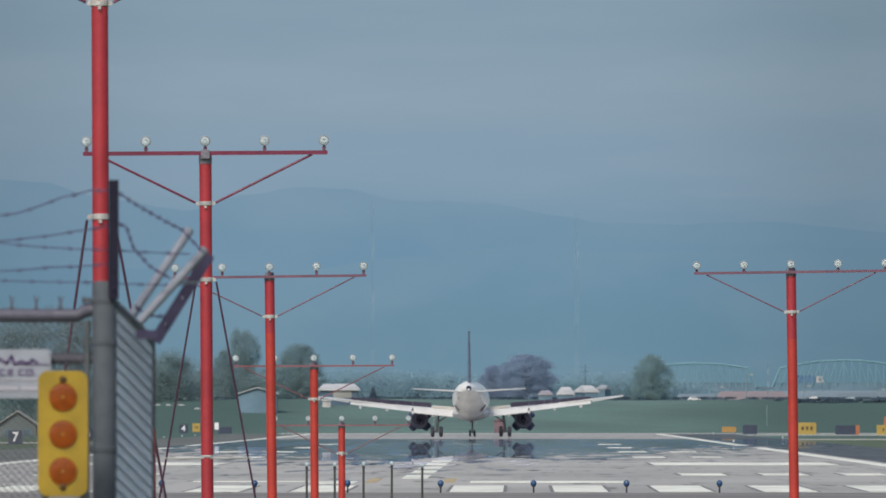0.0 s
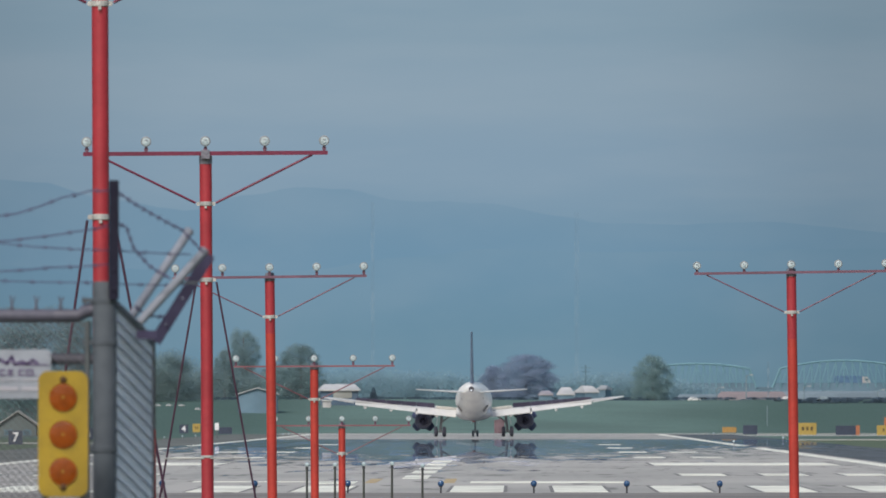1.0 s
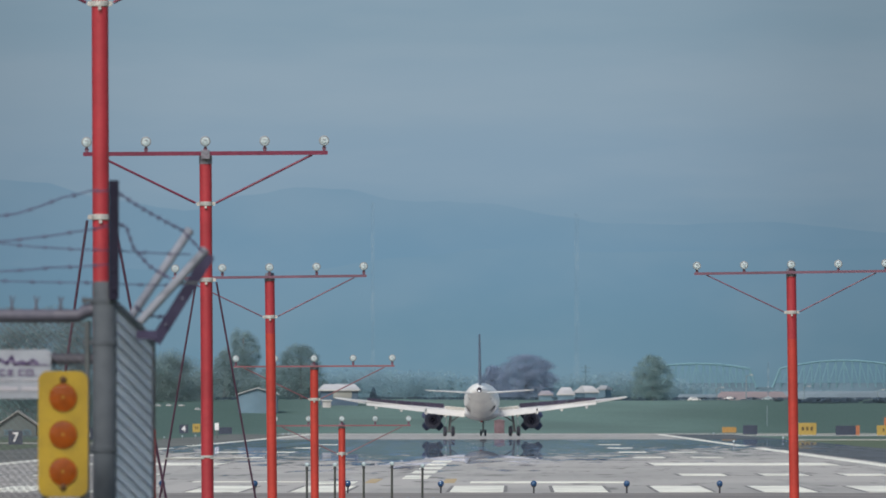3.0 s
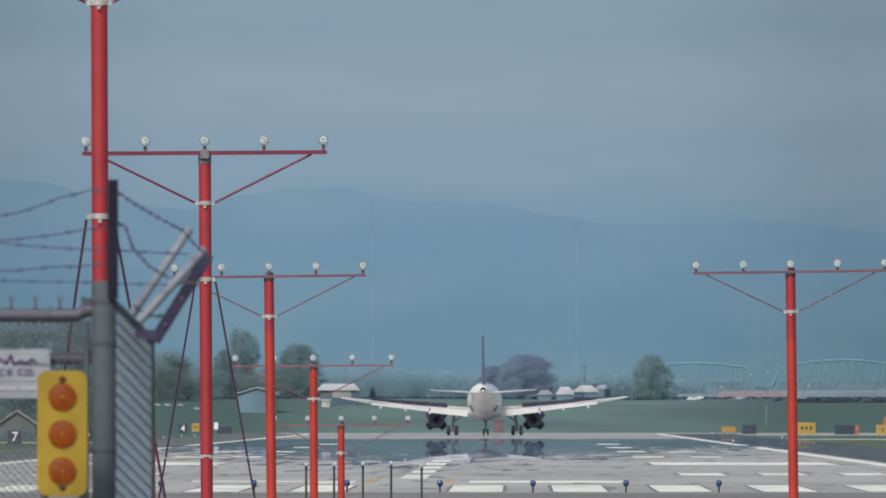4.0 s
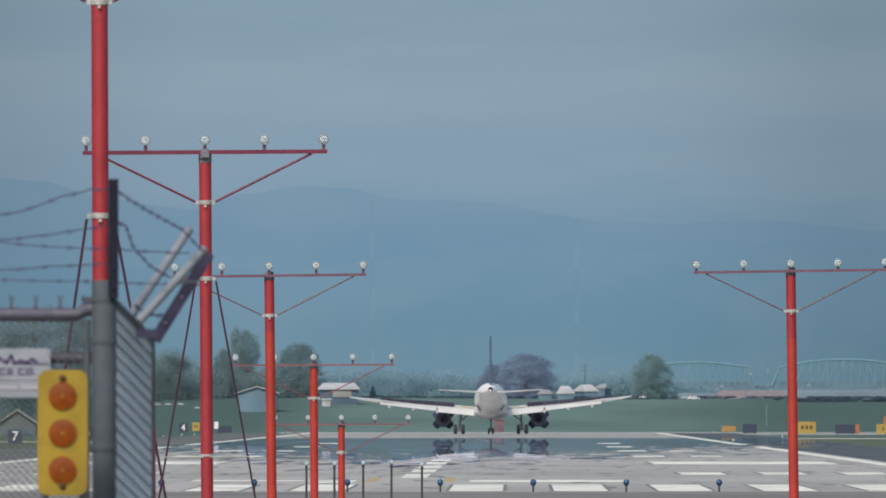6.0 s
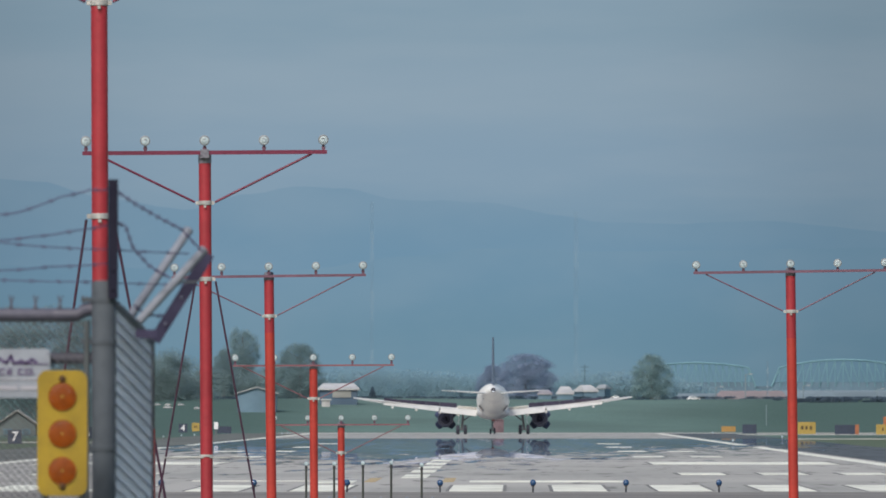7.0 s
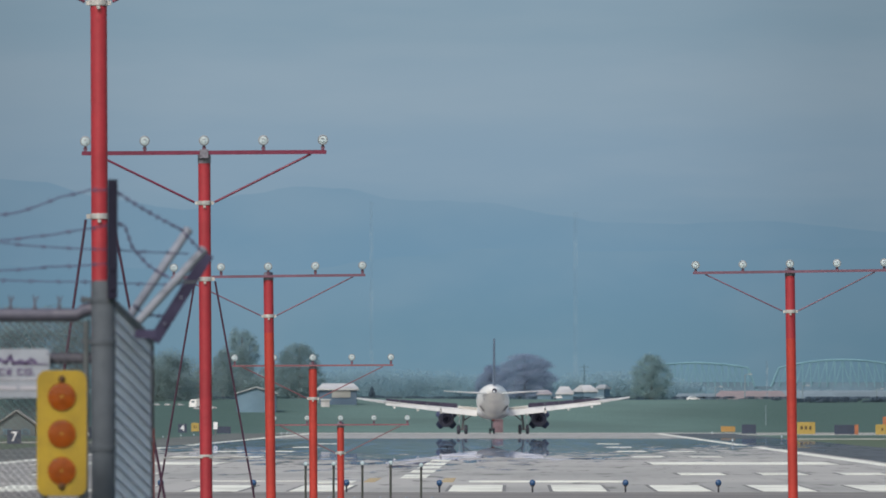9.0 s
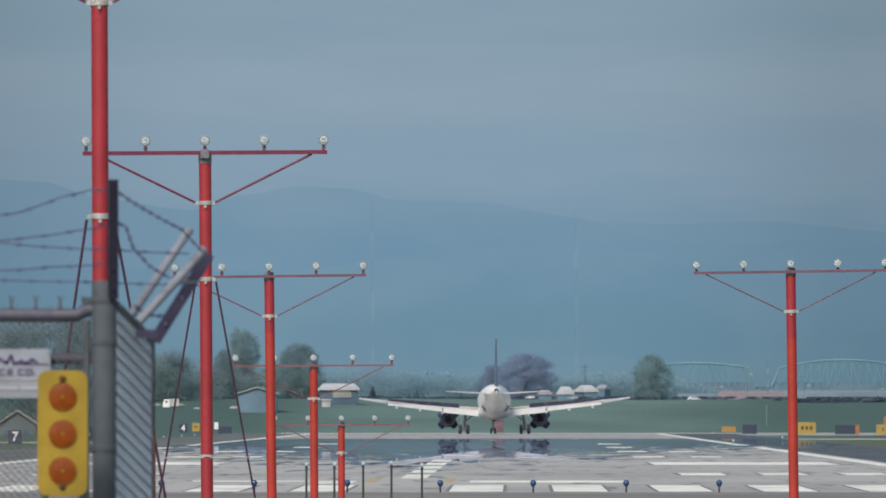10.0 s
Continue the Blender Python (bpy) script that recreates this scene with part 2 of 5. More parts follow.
M["beacon"] = surface("red_beacon_glass", (0.45, 0.06, 0.05), None, 0.2, bump=0)
M["wing"] = surface("grey_wing_paint", (0.58, 0.585, 0.575), (0.50, 0.505, 0.50), 0.45, grain=3, patch=0.6, bump=0.02)
# sign faces are muted or blued in base colour to stand for haze
M["sign_black"] = surface("black_sign_face", (0.028, 0.042, 0.078), None, 0.5, grain=6, bump=0)
M["sign_yellow"] = surface("yellow_sign_face", (0.37, 0.265, 0.065), None, 0.5, grain=6, bump=0)
M["sign_amber"] = surface("amber_sign_face", (0.34, 0.20, 0.06), None, 0.5, grain=6, bump=0)
M["sign_orange"] = surface("orange_sign_end", (0.36, 0.13, 0.06), None, 0.5, grain=6, bump=0)
M["sign_dark"] = surface("dark_sign_print", (0.08, 0.05, 0.02), None, 0.5, bump=0)
# far foliage: base colours are lightened and blued to stand for haze
M["leaf"] = foliage("hazed_green_leaves", (0.370, 0.530, 0.550), None)
M["leaf_deep"] = foliage("hazed_deep_leaves", (0.325, 0.460, 0.485), None)
M["leaf_far"] = foliage("hazed_far_leaves", (0.340, 0.465, 0.485), None)
M["belt"] = foliage("hazed_belt_leaves", (0.43, 0.63, 0.72), None, 0.5)
M["leaf_pale"] = foliage("hazed_pale_leaves", (0.375, 0.520, 0.545), None)
M["hedge"] = foliage("hazed_blue_leaves", (0.175, 0.250, 0.325), None)
M["twig"] = foliage("hazed_purple_twigs", (0.410, 0.510, 0.675), None)
# pole wood shifted towards the sky's blue, haze painted into it
M["pole_wood"] = surface("hazed_pole_wood", (0.125, 0.215, 0.275), None, 0.9, grain=2)
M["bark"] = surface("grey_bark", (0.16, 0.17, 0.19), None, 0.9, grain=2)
# bridge colours are brought close to the hills behind, as painted haze
M["deck"] = surface("hazed_bridge_deck", (0.12, 0.20, 0.27), None, 0.8, grain=0.3, patch=0.05, bump=0)
M["truss"] = surface("hazed_bridge_steel", (0.135, 0.265, 0.32), (0.12, 0.24, 0.30), 0.8, grain=0.3, patch=0.05, bump=0)
# far buildings: walls and panes carry the blue of haze in their base colours
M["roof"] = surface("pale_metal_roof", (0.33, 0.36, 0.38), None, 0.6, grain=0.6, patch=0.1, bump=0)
M["pink_roof"] = surface("dim_pink_roof", (0.36, 0.34, 0.37), None, 0.6, grain=0.6, patch=0.1, bump=0)
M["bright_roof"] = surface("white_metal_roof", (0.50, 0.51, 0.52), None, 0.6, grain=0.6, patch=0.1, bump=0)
M["wall_blue"] = surface("hazed_blue_siding", (0.135, 0.225, 0.300), None, 0.8, grain=0.6, patch=0.1, bump=0)
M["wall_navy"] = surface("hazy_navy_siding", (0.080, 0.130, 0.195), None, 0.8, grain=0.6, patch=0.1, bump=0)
M["wall_dim"] = surface("hazed_grey_siding", (0.135, 0.168, 0.172), None, 0.8, grain=0.6, patch=0.1, bump=0)
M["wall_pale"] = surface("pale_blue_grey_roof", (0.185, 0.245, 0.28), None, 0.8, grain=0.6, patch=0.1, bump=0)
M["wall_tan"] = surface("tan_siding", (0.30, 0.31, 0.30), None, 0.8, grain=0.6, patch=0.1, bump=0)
M["rust_roof"] = surface("muted_red_roof", (0.25, 0.205, 0.21), (0.21, 0.185, 0.19), 0.8, grain=0.4, patch=0.08, bump=0)
M["glass_dark"] = surface("hazed_window_glass", (0.10, 0.16, 0.20), None, 0.15, bump=0)
# tower paints pulled towards the hill colour so haze seems to cover them
M["mast_white"] = surface("hazed_pale_tower_paint", (0.30, 0.38, 0.44), None, 0.8, bump=0)
M["mast_plum"] = surface("hazed_plum_tower_paint", (0.16, 0.24, 0.31), None, 0.8, bump=0)
M["car_grey"] = surface("pale_blue_vehicle_paint", (0.28, 0.36, 0.40), None, 0.4, bump=0)
M["car_pale"] = surface("dull_white_vehicle_paint", (0.42, 0.42, 0.43), None, 0.45, bump=0)
M["trailer_blue"] = surface("blue_trailer_paint", (0.085, 0.180, 0.320), None, 0.5, bump=0)
M["car_white"] = surface("white_vehicle_paint", (0.75, 0.75, 0.75), None, 0.4, bump=0)
M["far_sky"] = distance_glow("far_overcast_sky", ((0, (0.14, 0.25, 0.32)), (20, (0.135, 0.255, 0.345)), (52, (0.165, 0.275, 0.375)), (75, (0.213, 0.311, 0.404)),
                             (98, (0.240, 0.330, 0.410)), (112, (0.212, 0.308, 0.388)), (400, (0.22, 0.31, 0.39))), (0.011, (1, 1, 5)), 9.0)
# the ridges are unlit: their haze is put into glowing colours
M["ridge"] = distance_glow("far_hazy_ridge_glow", ((0, (0.146, 0.25, 0.30)), (22, (0.135, 0.25, 0.34)), (45, (0.146, 0.262, 0.368)), (64, (0.167, 0.275, 0.375)),
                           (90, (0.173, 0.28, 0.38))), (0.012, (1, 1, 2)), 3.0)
M["ridge_low"] = distance_glow("near_hazy_ridge_glow", ((0, (0.144, 0.24, 0.29)), (20, (0.133, 0.245, 0.33)), (44, (0.142, 0.258, 0.36)), (80, (0.144, 0.26, 0.36))), (0.012, (1, 1, 2)), 2.0)


# ---- mesh helpers ----
def part(name, bm, material, parent=None, label="", smooth=False):
    """Links a bmesh as one mesh object, under a thing or a part."""
    bmesh.ops.recalc_face_normals(bm, faces=bm.faces)
    me = bpy.data.meshes.new(name)
    bm.to_mesh(me)
    bm.free()
    me.materials.append(material)
    if smooth:
        me.polygons.foreach_set("use_smooth", [True] * len(me.polygons))
        me.set_sharp_from_angle(angle=radians(38))
    ob = new(name, me)
    ob.parent = parent
    return tagged(ob, label) if label else ob


def loft(bm, rings, cap=True, closed=False):
    """Skins rings of equal count."""
    vs = [[bm.verts.new(p) for p in r] for r in rings]
    k = len(vs[0])
    pairs = list(zip(vs, vs[1:])) + ([(vs[-1], vs[0])] if closed else [])
    for a, b in pairs:
        for i in range(k):
            bm.faces.new((a[i], a[(i + 1) % k], b[(i + 1) % k], b[i]))
    if cap and not closed:
        bm.faces.new(vs[0][::-1]), bm.faces.new(vs[-1])
    return bm


def circle(c, u, v, r, n):
    return [c + u * (r * math.cos(2 * math.pi * i / n)) + v * (r * math.sin(2 * math.pi * i / n)) for i in range(n)]


def tube(bm, a, b, r, r2=None, n=8):
    a, b = Vector(a), Vector(b)
    d = (b - a).normalized()
    u = d.orthogonal().normalized()
    return loft(bm, [circle(a, u, d.cross(u), r, n), circle(b, u, d.cross(u), r if r2 is None else r2, n)])


def pipe(bm, pts, r, n=5):
    for a, b in zip(pts, pts[1:]):
        tube(bm, a, b, r, None, n)
    return bm


def turned(bm, base, axis, profile, n=12):
    """A body turned about an axis: profile of (distance along it, radius)."""
    d = Vector(axis).normalized()
    u = d.orthogonal().normalized()
    return loft(bm, [circle(Vector(base) + d * h, u, d.cross(u), max(r, 1e-4), n) for h, r in profile])


def block(bm, c, s, bevel=0.0, m=None):
    x, y, z = (v / 2 for v in s)
    b = min(bevel, x * 0.9, z * 0.9)
    if b:
        out = [(-x + b, -z), (x - b, -z), (x, -z + b), (x, z - b), (x - b, z), (-x + b, z), (-x, z - b), (-x, -z + b)]
    else:
        out = [(-x, -z), (x, -z), (x, z), (-x, z)]
    turn = m or Matrix()
    return loft(bm, [[Vector(c) + turn @ Vector((p, yy, q)) for p, q in out] for yy in (-y, y)])


B = bmesh.new


# ---- ground and pavement ----
CENTRE = -4.0
THRESHOLD = 601.0


def smooth_step(a, b, v):
    t = min(max((v - a) / (b - a), 0.0), 1.0)
    return t * t * (3 - 2 * t)


def ground_z(y):
    low = -0.09 * (1 - smooth_step(600, 760, y))
    return low + 4.9 * smooth_step(2620, 3000, y) - 1.2 * smooth_step(3060, 3300, y)


ground_bm = B()
ys = [-400, -100, 0, 60, 150, 300, 450, 560, 600, 620, 640, 660, 680, 700, 720, 740, 760, 800, 1000, 1300, 1600, 1900, 2200, 2500] + list(range(2620, 3320, 20)) + [3500, 4000, 4500, 4990]
xs = [-2500, -900, -400, -200, -100, -60, -40, -20, 0, 20, 40, 60, 100, 200, 400, 900, 2500]
grid = [[ground_bm.verts.new((x, y, ground_z(y) - (0.03 if y < 2500 else 0) + (0.5 * noise.noise((x * 0.03, y * 0.01, 0)) if y > 2700 else 0)))
         for x in xs] for y in ys]
for ra, rb in zip(grid, grid[1:]):
    for i in range(len(xs) - 1):
        ground_bm.faces.new((ra[i], ra[i + 1], rb[i + 1], rb[i]))
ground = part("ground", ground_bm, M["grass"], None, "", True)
tagged(ground, "dull green airfield grass rising to a low levee", "grass", kind="structure")


def strip(name, x0, x1, y0, y1, lift, material, label, category):
    """A long paved strip that follows the ground."""
    bm = B()
    steps = sorted({y0, y1, *[v for v in ys if y0 < v < y1]})
    loft(bm, [[(x0, v, ground_z(v) - 0.06), (x1, v, ground_z(v) - 0.06), (x1, v, ground_z(v) + lift), (x0, v, ground_z(v) + lift)] for v in steps])
    return tagged(part(name, bm, material), label, category, kind="structure")


runway = strip("runway", CENTRE - 22.9, CENTRE + 22.9, THRESHOLD, 2330.0, 0.0, M["concrete"], "grey concrete runway shimmering in hot air", "runway")
shoulder_west = strip("pavement", CENTRE - 32, CENTRE - 22.9, THRESHOLD, 2330.0, -0.004, M["dry_shoulder"], "weathered olive-grey asphalt runway shoulder", "pavement")
shoulder_east = strip("pavement", CENTRE + 22.9, CENTRE + 31, THRESHOLD, 2330.0, -0.004, M["asphalt"], "dark blue-grey asphalt runway shoulder", "pavement")
overrun = strip("pavement", CENTRE - 30, CENTRE + 30, 545.0, THRESHOLD - 0.2, -0.004, M["pad"], "brownish grey asphalt overrun before the threshold", "pavement")


def marking(name, x0, x1, y0, y1, material=None, border=0.0):
    """A painted mark that follows the ground, with a black border where it has one."""
    steps = sorted({y0, y1, *[v for v in ys if y0 < v < y1]})
    bm = B()
    loft(bm, [[(x0, v, ground_z(v) - 0.01), (x1, v, ground_z(v) - 0.01), (x1, v, ground_z(v) + 0.009), (x0, v, ground_z(v) + 0.009)] for v in steps])
    mark = part(name, bm, material or M["white_mark"], runway)
    if border:
        marking("black_border", x0 - border, x0, y0 - 0.5, y1, M["black_mark"])
        marking("black_border", x1, x1 + border, y0 - 0.5, y1, M["black_mark"])
    return mark


for k in range(6):
    for side in (-1, 1):
        a = CENTRE + side * (1.75 + 3.48 * k)
        marking("threshold_stripe", min(a, a + side * 1.78), max(a, a + side * 1.78), 607.0, 652.7, None, 0.12)
for k in range(5):
    marking("centreline_dash", CENTRE - 0.5, CENTRE + 0.5, 712.0 + 61 * k, 746.0 + 61 * k)
for side in (-1, 1):
    for y0, y1 in ((660.0, 1356.0), (1452.0, 2325.0)):  # left out in between, where the mirage hides the line from the camera
        marking("edge_line", CENTRE + side * 21.9 - 0.45, CENTRE + side * 21.9 + 0.45, y0, y1)
    # touchdown zone bars, three, two and one a side, and the broad aiming point
    for y0, count in ((745, 3), (1049, 2), (1201, 2), (1354, 1), (1506, 1)):
        for k in range(count):
            a = CENTRE + side * (10.7 + 3.35 * k)
            marking("touchdown_bar", min(a, a + side * 1.83), max(a, a + side * 1.83), y0, y0 + 22.9, None, 0.18)
    a = CENTRE + side * 10.7
    marking("aiming_point", min(a, a + side * 9.1), max(a, a + side * 9.1), 896.0, 941.0, None, 0.18)
    marking("lead_line", CENTRE + side * 1.45 - 0.22, CENTRE + side * 1.45 + 0.22, 676.0, 712.0, M["yellow_mark"])
marking("runway_numeral", CENTRE + 2.25, CENTRE + 8.15, 676.0, 690.0)
marking("runway_numeral", CENTRE - 8.15, CENTRE - 2.25, 684.0, 688.0)
marking("runway_numeral", CENTRE - 3.4, CENTRE - 2.0, 668.0, 688.0)


def taxiway(x0, x1, y0, y1):
    return strip("pavement", x0, x1, y0, y1, 0.0, M["taxi"], "pale concrete taxiway across the grass", "pavement")


taxiway(CENTRE + 31, 220, 2185, 2250)
taxiway(CENTRE + 31, 200, 1810, 1850)
taxiway(-200, CENTRE - 32, 1590, 1625)
taxiway(-31, 300, 2332, 2420)

# ---- distance: sky, ridges ----
def arc(name, radius, heights, x_lo, x_hi, count, material, label, category):
    bm = B()
    lo, hi = [], []
    for i in range(count):
        u = x_lo + (x_hi - x_lo) * i / (count - 1)
        a = math.atan(u / radius)
        x, y = radius * math.sin(a), radius * math.cos(a)
        lo.append(bm.verts.new((x, y, -40))), hi.append(bm.verts.new((x, y, heights(u))))
    for i in range(count - 1):
        bm.faces.new((lo[i], lo[i + 1], hi[i + 1], hi[i]))
    return tagged(part(name, bm, material, None, "", True), label, category, kind="structure")


def ridge_line(stops, rough):
    def height(u):
        for (a, za), (b, zb) in zip(stops, stops[1:]):
            if u <= b:
                t = max((u - a) / (b - a), 0)
                t = t * t * (3 - 2 * t)
                return za + (zb - za) * t + rough * noise.fractal((u * 0.09, 3.1, 0), 0.9, 2.0, 4)
        return stops[-1][1]
    return height


arc("backdrop", 4960.0, lambda u: 400.0, -1500, 1500, 60, M["far_sky"], "grey-blue overcast sky with soft cloud layers", "sky")
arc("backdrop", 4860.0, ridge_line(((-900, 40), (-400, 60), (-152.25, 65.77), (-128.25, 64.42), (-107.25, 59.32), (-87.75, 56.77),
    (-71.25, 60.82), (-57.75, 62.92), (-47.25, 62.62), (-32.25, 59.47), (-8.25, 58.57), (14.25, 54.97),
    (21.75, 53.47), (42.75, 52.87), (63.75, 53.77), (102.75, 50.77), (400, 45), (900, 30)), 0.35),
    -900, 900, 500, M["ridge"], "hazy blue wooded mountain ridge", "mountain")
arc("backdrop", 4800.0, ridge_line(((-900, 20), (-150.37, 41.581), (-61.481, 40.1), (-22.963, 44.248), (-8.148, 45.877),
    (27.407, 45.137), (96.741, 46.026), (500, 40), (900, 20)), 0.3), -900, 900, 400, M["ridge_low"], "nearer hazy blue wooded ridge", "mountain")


# ---- approach light masts ----
def lamp(parent, x, y, z, r=0.062):
    """A round sealed-beam lamp on a short stem, facing the approach."""
    head = part("lamp", turned(B(), (x, y + 0.075, z), (0, -1, 0), ((0, 0.02), (0.02, r * 0.55), (0.06, r * 0.95), (0.075, r * 1.04), (0.095, r * 1.04)), 14), M["lamp_black"], parent, "dark lamp housing", True)
    part("lens", turned(B(), (x, y - 0.018, z), (0, -1, 0), ((0, r), (0.008, r * 0.98), (0.013, r * 0.82), (0.015, r * 0.05)), 16), M["lens"], head, "clear glass lens", True)
    ring = loft(B(), [circle(Vector((x, yy, z)), Vector((1, 0, 0)), Vector((0, 0, 1)), rr, 16) for rr, yy in ((r * 0.84, y - 0.036), (r * 1.08, y - 0.034), (r * 1.08, y - 0.005), (r * 0.84, y - 0.01))], False, True)
    part("bezel", ring, M["bezel"], head, "grey lamp rim", True)
    part("filament_shield", block(B(), (x, y - 0.037, z + r * 0.26), (r * 0.62, 0.006, r * 0.20), 0.004), M["bezel"], head)
    # disc added on the lens where the lamp shows a bright highlight
    part("reflector", turned(B(), (x, y - 0.033, z - r * 0.22), (0, -1, 0), ((0, r * 0.40), (0.006, r * 0.34), (0.009, r * 0.04)), 10), M["lens"], head, "glass disc standing for the reflector's highlight", True)
    bm = tube(B(), (x, y + 0.02, z - r * 0.8), (x, y + 0.02, z - 0.145), 0.017)
    block(bm, (x, y + 0.02, z - 0.10), (0.05, 0.04, 0.035))
    part("lamp_stem", bm, M["bar"], head, "dark red stem")


def band(parent, z, r, ears=0.0):
    bm = turned(B(), (0, 0, z - 0.028), (0, 0, 1), ((0, r + 0.006), (0.006, r + 0.012), (0.05, r + 0.012), (0.056, r + 0.006)), 16)
    if ears:
        for s in (-1, 1):
            block(bm, (s * (r + ears / 2), -0.01, z), (ears, 0.05, 0.045), 0.008)
    block(bm, (0, -r - 0.02, z - 0.045), (0.03, 0.03, 0.03))
    return part("clamp", bm, M["bright_zinc"], parent, "bright galvanised clamp")


def light_mast(x, y, lamp_z, lean, change, guy=None, rings=(), strut=0.0, drop=0.19, name="approach_light_mast"):
    """A tubular mast with a crossbar of five lamps; change: height at which the redder upper tube meets the orange one."""
    base = ground_z(y) - 0.02
    top = lamp_z - drop - base
    mast = tagged(new(name), "red-orange tubular mast carrying a crossbar of five lamps", "light mast", "approach light masts")
    mast.matrix_basis = pose(x, y, base, 0, -lean, 0)
    r = 0.080
    joint = change - base
    part("base_plate", block(B(), (0, 0, 0.06), (0.5, 0.5, 0.12), 0.0), M["taxi"], mast, "concrete footing")
    if joint < top - 0.3:
        part("pole", tube(B(), (0, 0, 0.12), (0, 0, joint), r, None, 20), M["orange"], mast, "orange-red lower tube", True)
        part("pole", tube(B(), (0, 0, joint), (0, 0, top - 0.02), r, None, 20), M["red"], mast, "deep red upper tube", True)
    else:
        part("pole", tube(B(), (0, 0, 0.12), (0, 0, top - 0.02), r, None, 20), M["orange"], mast, "orange tube", True)
    cap = turned(B(), (0, 0, top - (0.10 if y < 250 else 0.03)), (0, 0, 1), ((0, r + 0.004), (0.10 if y < 250 else 0.03, r + 0.004), (0.125, r * 0.9), (0.14, r * 0.4)), 16)
    block(cap, (0, -0.06, top + 0.01), (0.15, 0.08, 0.10) if y < 250 else (0.10, 0.07, 0.06), 0.02)
    if y < 250:
        block(cap, (0, -0.148, top + 0.022), (0.110, 0.016, 0.110), 0.006)
    part("pole_cap", cap, M["cap_zinc"], mast, "galvanised mast head")
    # bars further off are thinner and take hazed colours to match the view
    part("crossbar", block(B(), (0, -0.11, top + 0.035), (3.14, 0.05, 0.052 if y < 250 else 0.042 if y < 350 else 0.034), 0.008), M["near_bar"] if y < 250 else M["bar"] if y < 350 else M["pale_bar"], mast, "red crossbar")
    band(mast, top - 0.61, r, 0.04)
    for s in (-1, 1):
        bm = tube(B(), (s * 1.37, -0.11, top + 0.01), (s * (r + 0.05), -0.03, top - 0.60), 0.015 if y < 250 else 0.011)
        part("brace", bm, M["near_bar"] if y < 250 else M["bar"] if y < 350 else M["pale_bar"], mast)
    for k in range(-2, 3):
        lamp(mast, k * 0.762, -0.11, top + drop)
    for z in rings:
        part("clamp", turned(B(), (0, 0, z - base - 0.016), (0, 0, 1), ((0, r + 0.004), (0.006, r + 0.009), (0.026, r + 0.009), (0.032, r + 0.004)), 16), M["bright_zinc"], mast, "thin galvanised band")
    if guy:
        z, spread, foot = guy
        band(mast, z - base, r, 0.045)
        for s in (-1, 1):
            part("guy_rod", tube(B(), (s * (r + 0.05), -0.02, z - base - 0.03), ((-spread[0] if s < 0 else spread[1]), -0.05, foot), 0.013), M["rod"], mast, "dark red guy rod")
        if strut:
            f = (z - strut) / (z - base - foot)
            reach = (r + 0.05) * (1 - f) + spread[0] * f + 0.03
            part("strut", tube(B(), (-reach, -0.06, strut - base), (reach, -0.06, strut - base), 0.011, None, 6), M["bright_zinc"], mast, "thin galvanised cross strut")
    return mast


light_mast(-3.939, 174.0, 7.18, 0.26, 0.35, (4.35, (0.78, 0.92), 0.05))
light_mast(-3.967, 235.0, 5.98, 0.35, 0.35, (4.203, (0.87, 0.87), 0.05), (1.933,), 1.912)
light_mast(-3.947, 296.0, 4.854, 0.7, 3.786)
light_mast(4.495, 296.0, 4.9, 0.8, 3.694, drop=0.162)
light_mast(-3.945, 357.0, 3.572, 0.3, 9.0)
light_mast(-3.999, 418.0, 2.38, 0.2, 9.0, None, (1.606,))

for k, (x, y, z) in enumerate(((-5.507, 479.0, 1.169), (-4.775, 479.0, 1.169), (-4.021, 479.0, 1.184), (-3.282, 479.0, 1.199), (-2.484, 479.0, 1.139))):
    post = tagged(new("approach_light"), "single clear lamp on a thin dark stake", "runway light", "low approach lights")
    base = ground_z(y)
    post.matrix_basis = pose(x, y, base - 0.02)
    part("stake", tube(B(), (0, 0, 0), (0, 0, z - base - 0.04), 0.03), M["stake"], post, "", True)
    part("lens", turned(B(), (0, 0.03, z - base + 0.02), (0, -1, 0), ((0, 0.03), (0.02, 0.055), (0.07, 0.058), (0.09, 0.045), (0.10, 0.01)), 12), M["lens"], post, "clear glass lens", True)
    part("socket", tube(B(), (0, 0, z - base - 0.10), (0, 0, z - base - 0.02), 0.042, 0.03), M["lamp_black"], post)

for k in range(-2, 3):
    post = tagged(new("approach_light"), "short clear lamp close to the ground", "runway light", "low approach lights")
    post.matrix_basis = pose(CENTRE + k * 0.762, 540.0, ground_z(540) - 0.02)
    part("stake", tube(B(), (0, 0, 0), (0, 0, 0.06), 0.03), M["stake"], post)
    part("lens", turned(B(), (0, 0.03, 0.105), (0, -1, 0), ((0, 0.025), (0.02, 0.045), (0.07, 0.048), (0.1, 0.01)), 12), M["bezel"], post, "dull glass lens", True)


def threshold_light(x):
    light = tagged(new("threshold_light"), "blue round runway light on a short dark stem", "runway light", "threshold lights")
    light.matrix_basis = pose(x, THRESHOLD - 0.8, ground_z(THRESHOLD) - 0.01)
    part("stem", tube(B(), (0, 0, 0), (0, 0, 0.24), 0.030), M["lamp_black"], light)
    part("collar", tube(B(), (0, 0, 0.20), (0, 0, 0.235), 0.055, 0.07, 10), M["lamp_black"], light)
    part("globe", turned(B(), (0, 0, 0.225), (0, 0, 1), ((0, 0.06), (0.04, 0.095), (0.10, 0.106), (0.15, 0.09), (0.185, 0.05), (0.20, 0.005)), 14), M["blue_glass"], light, "blue glass globe", True)


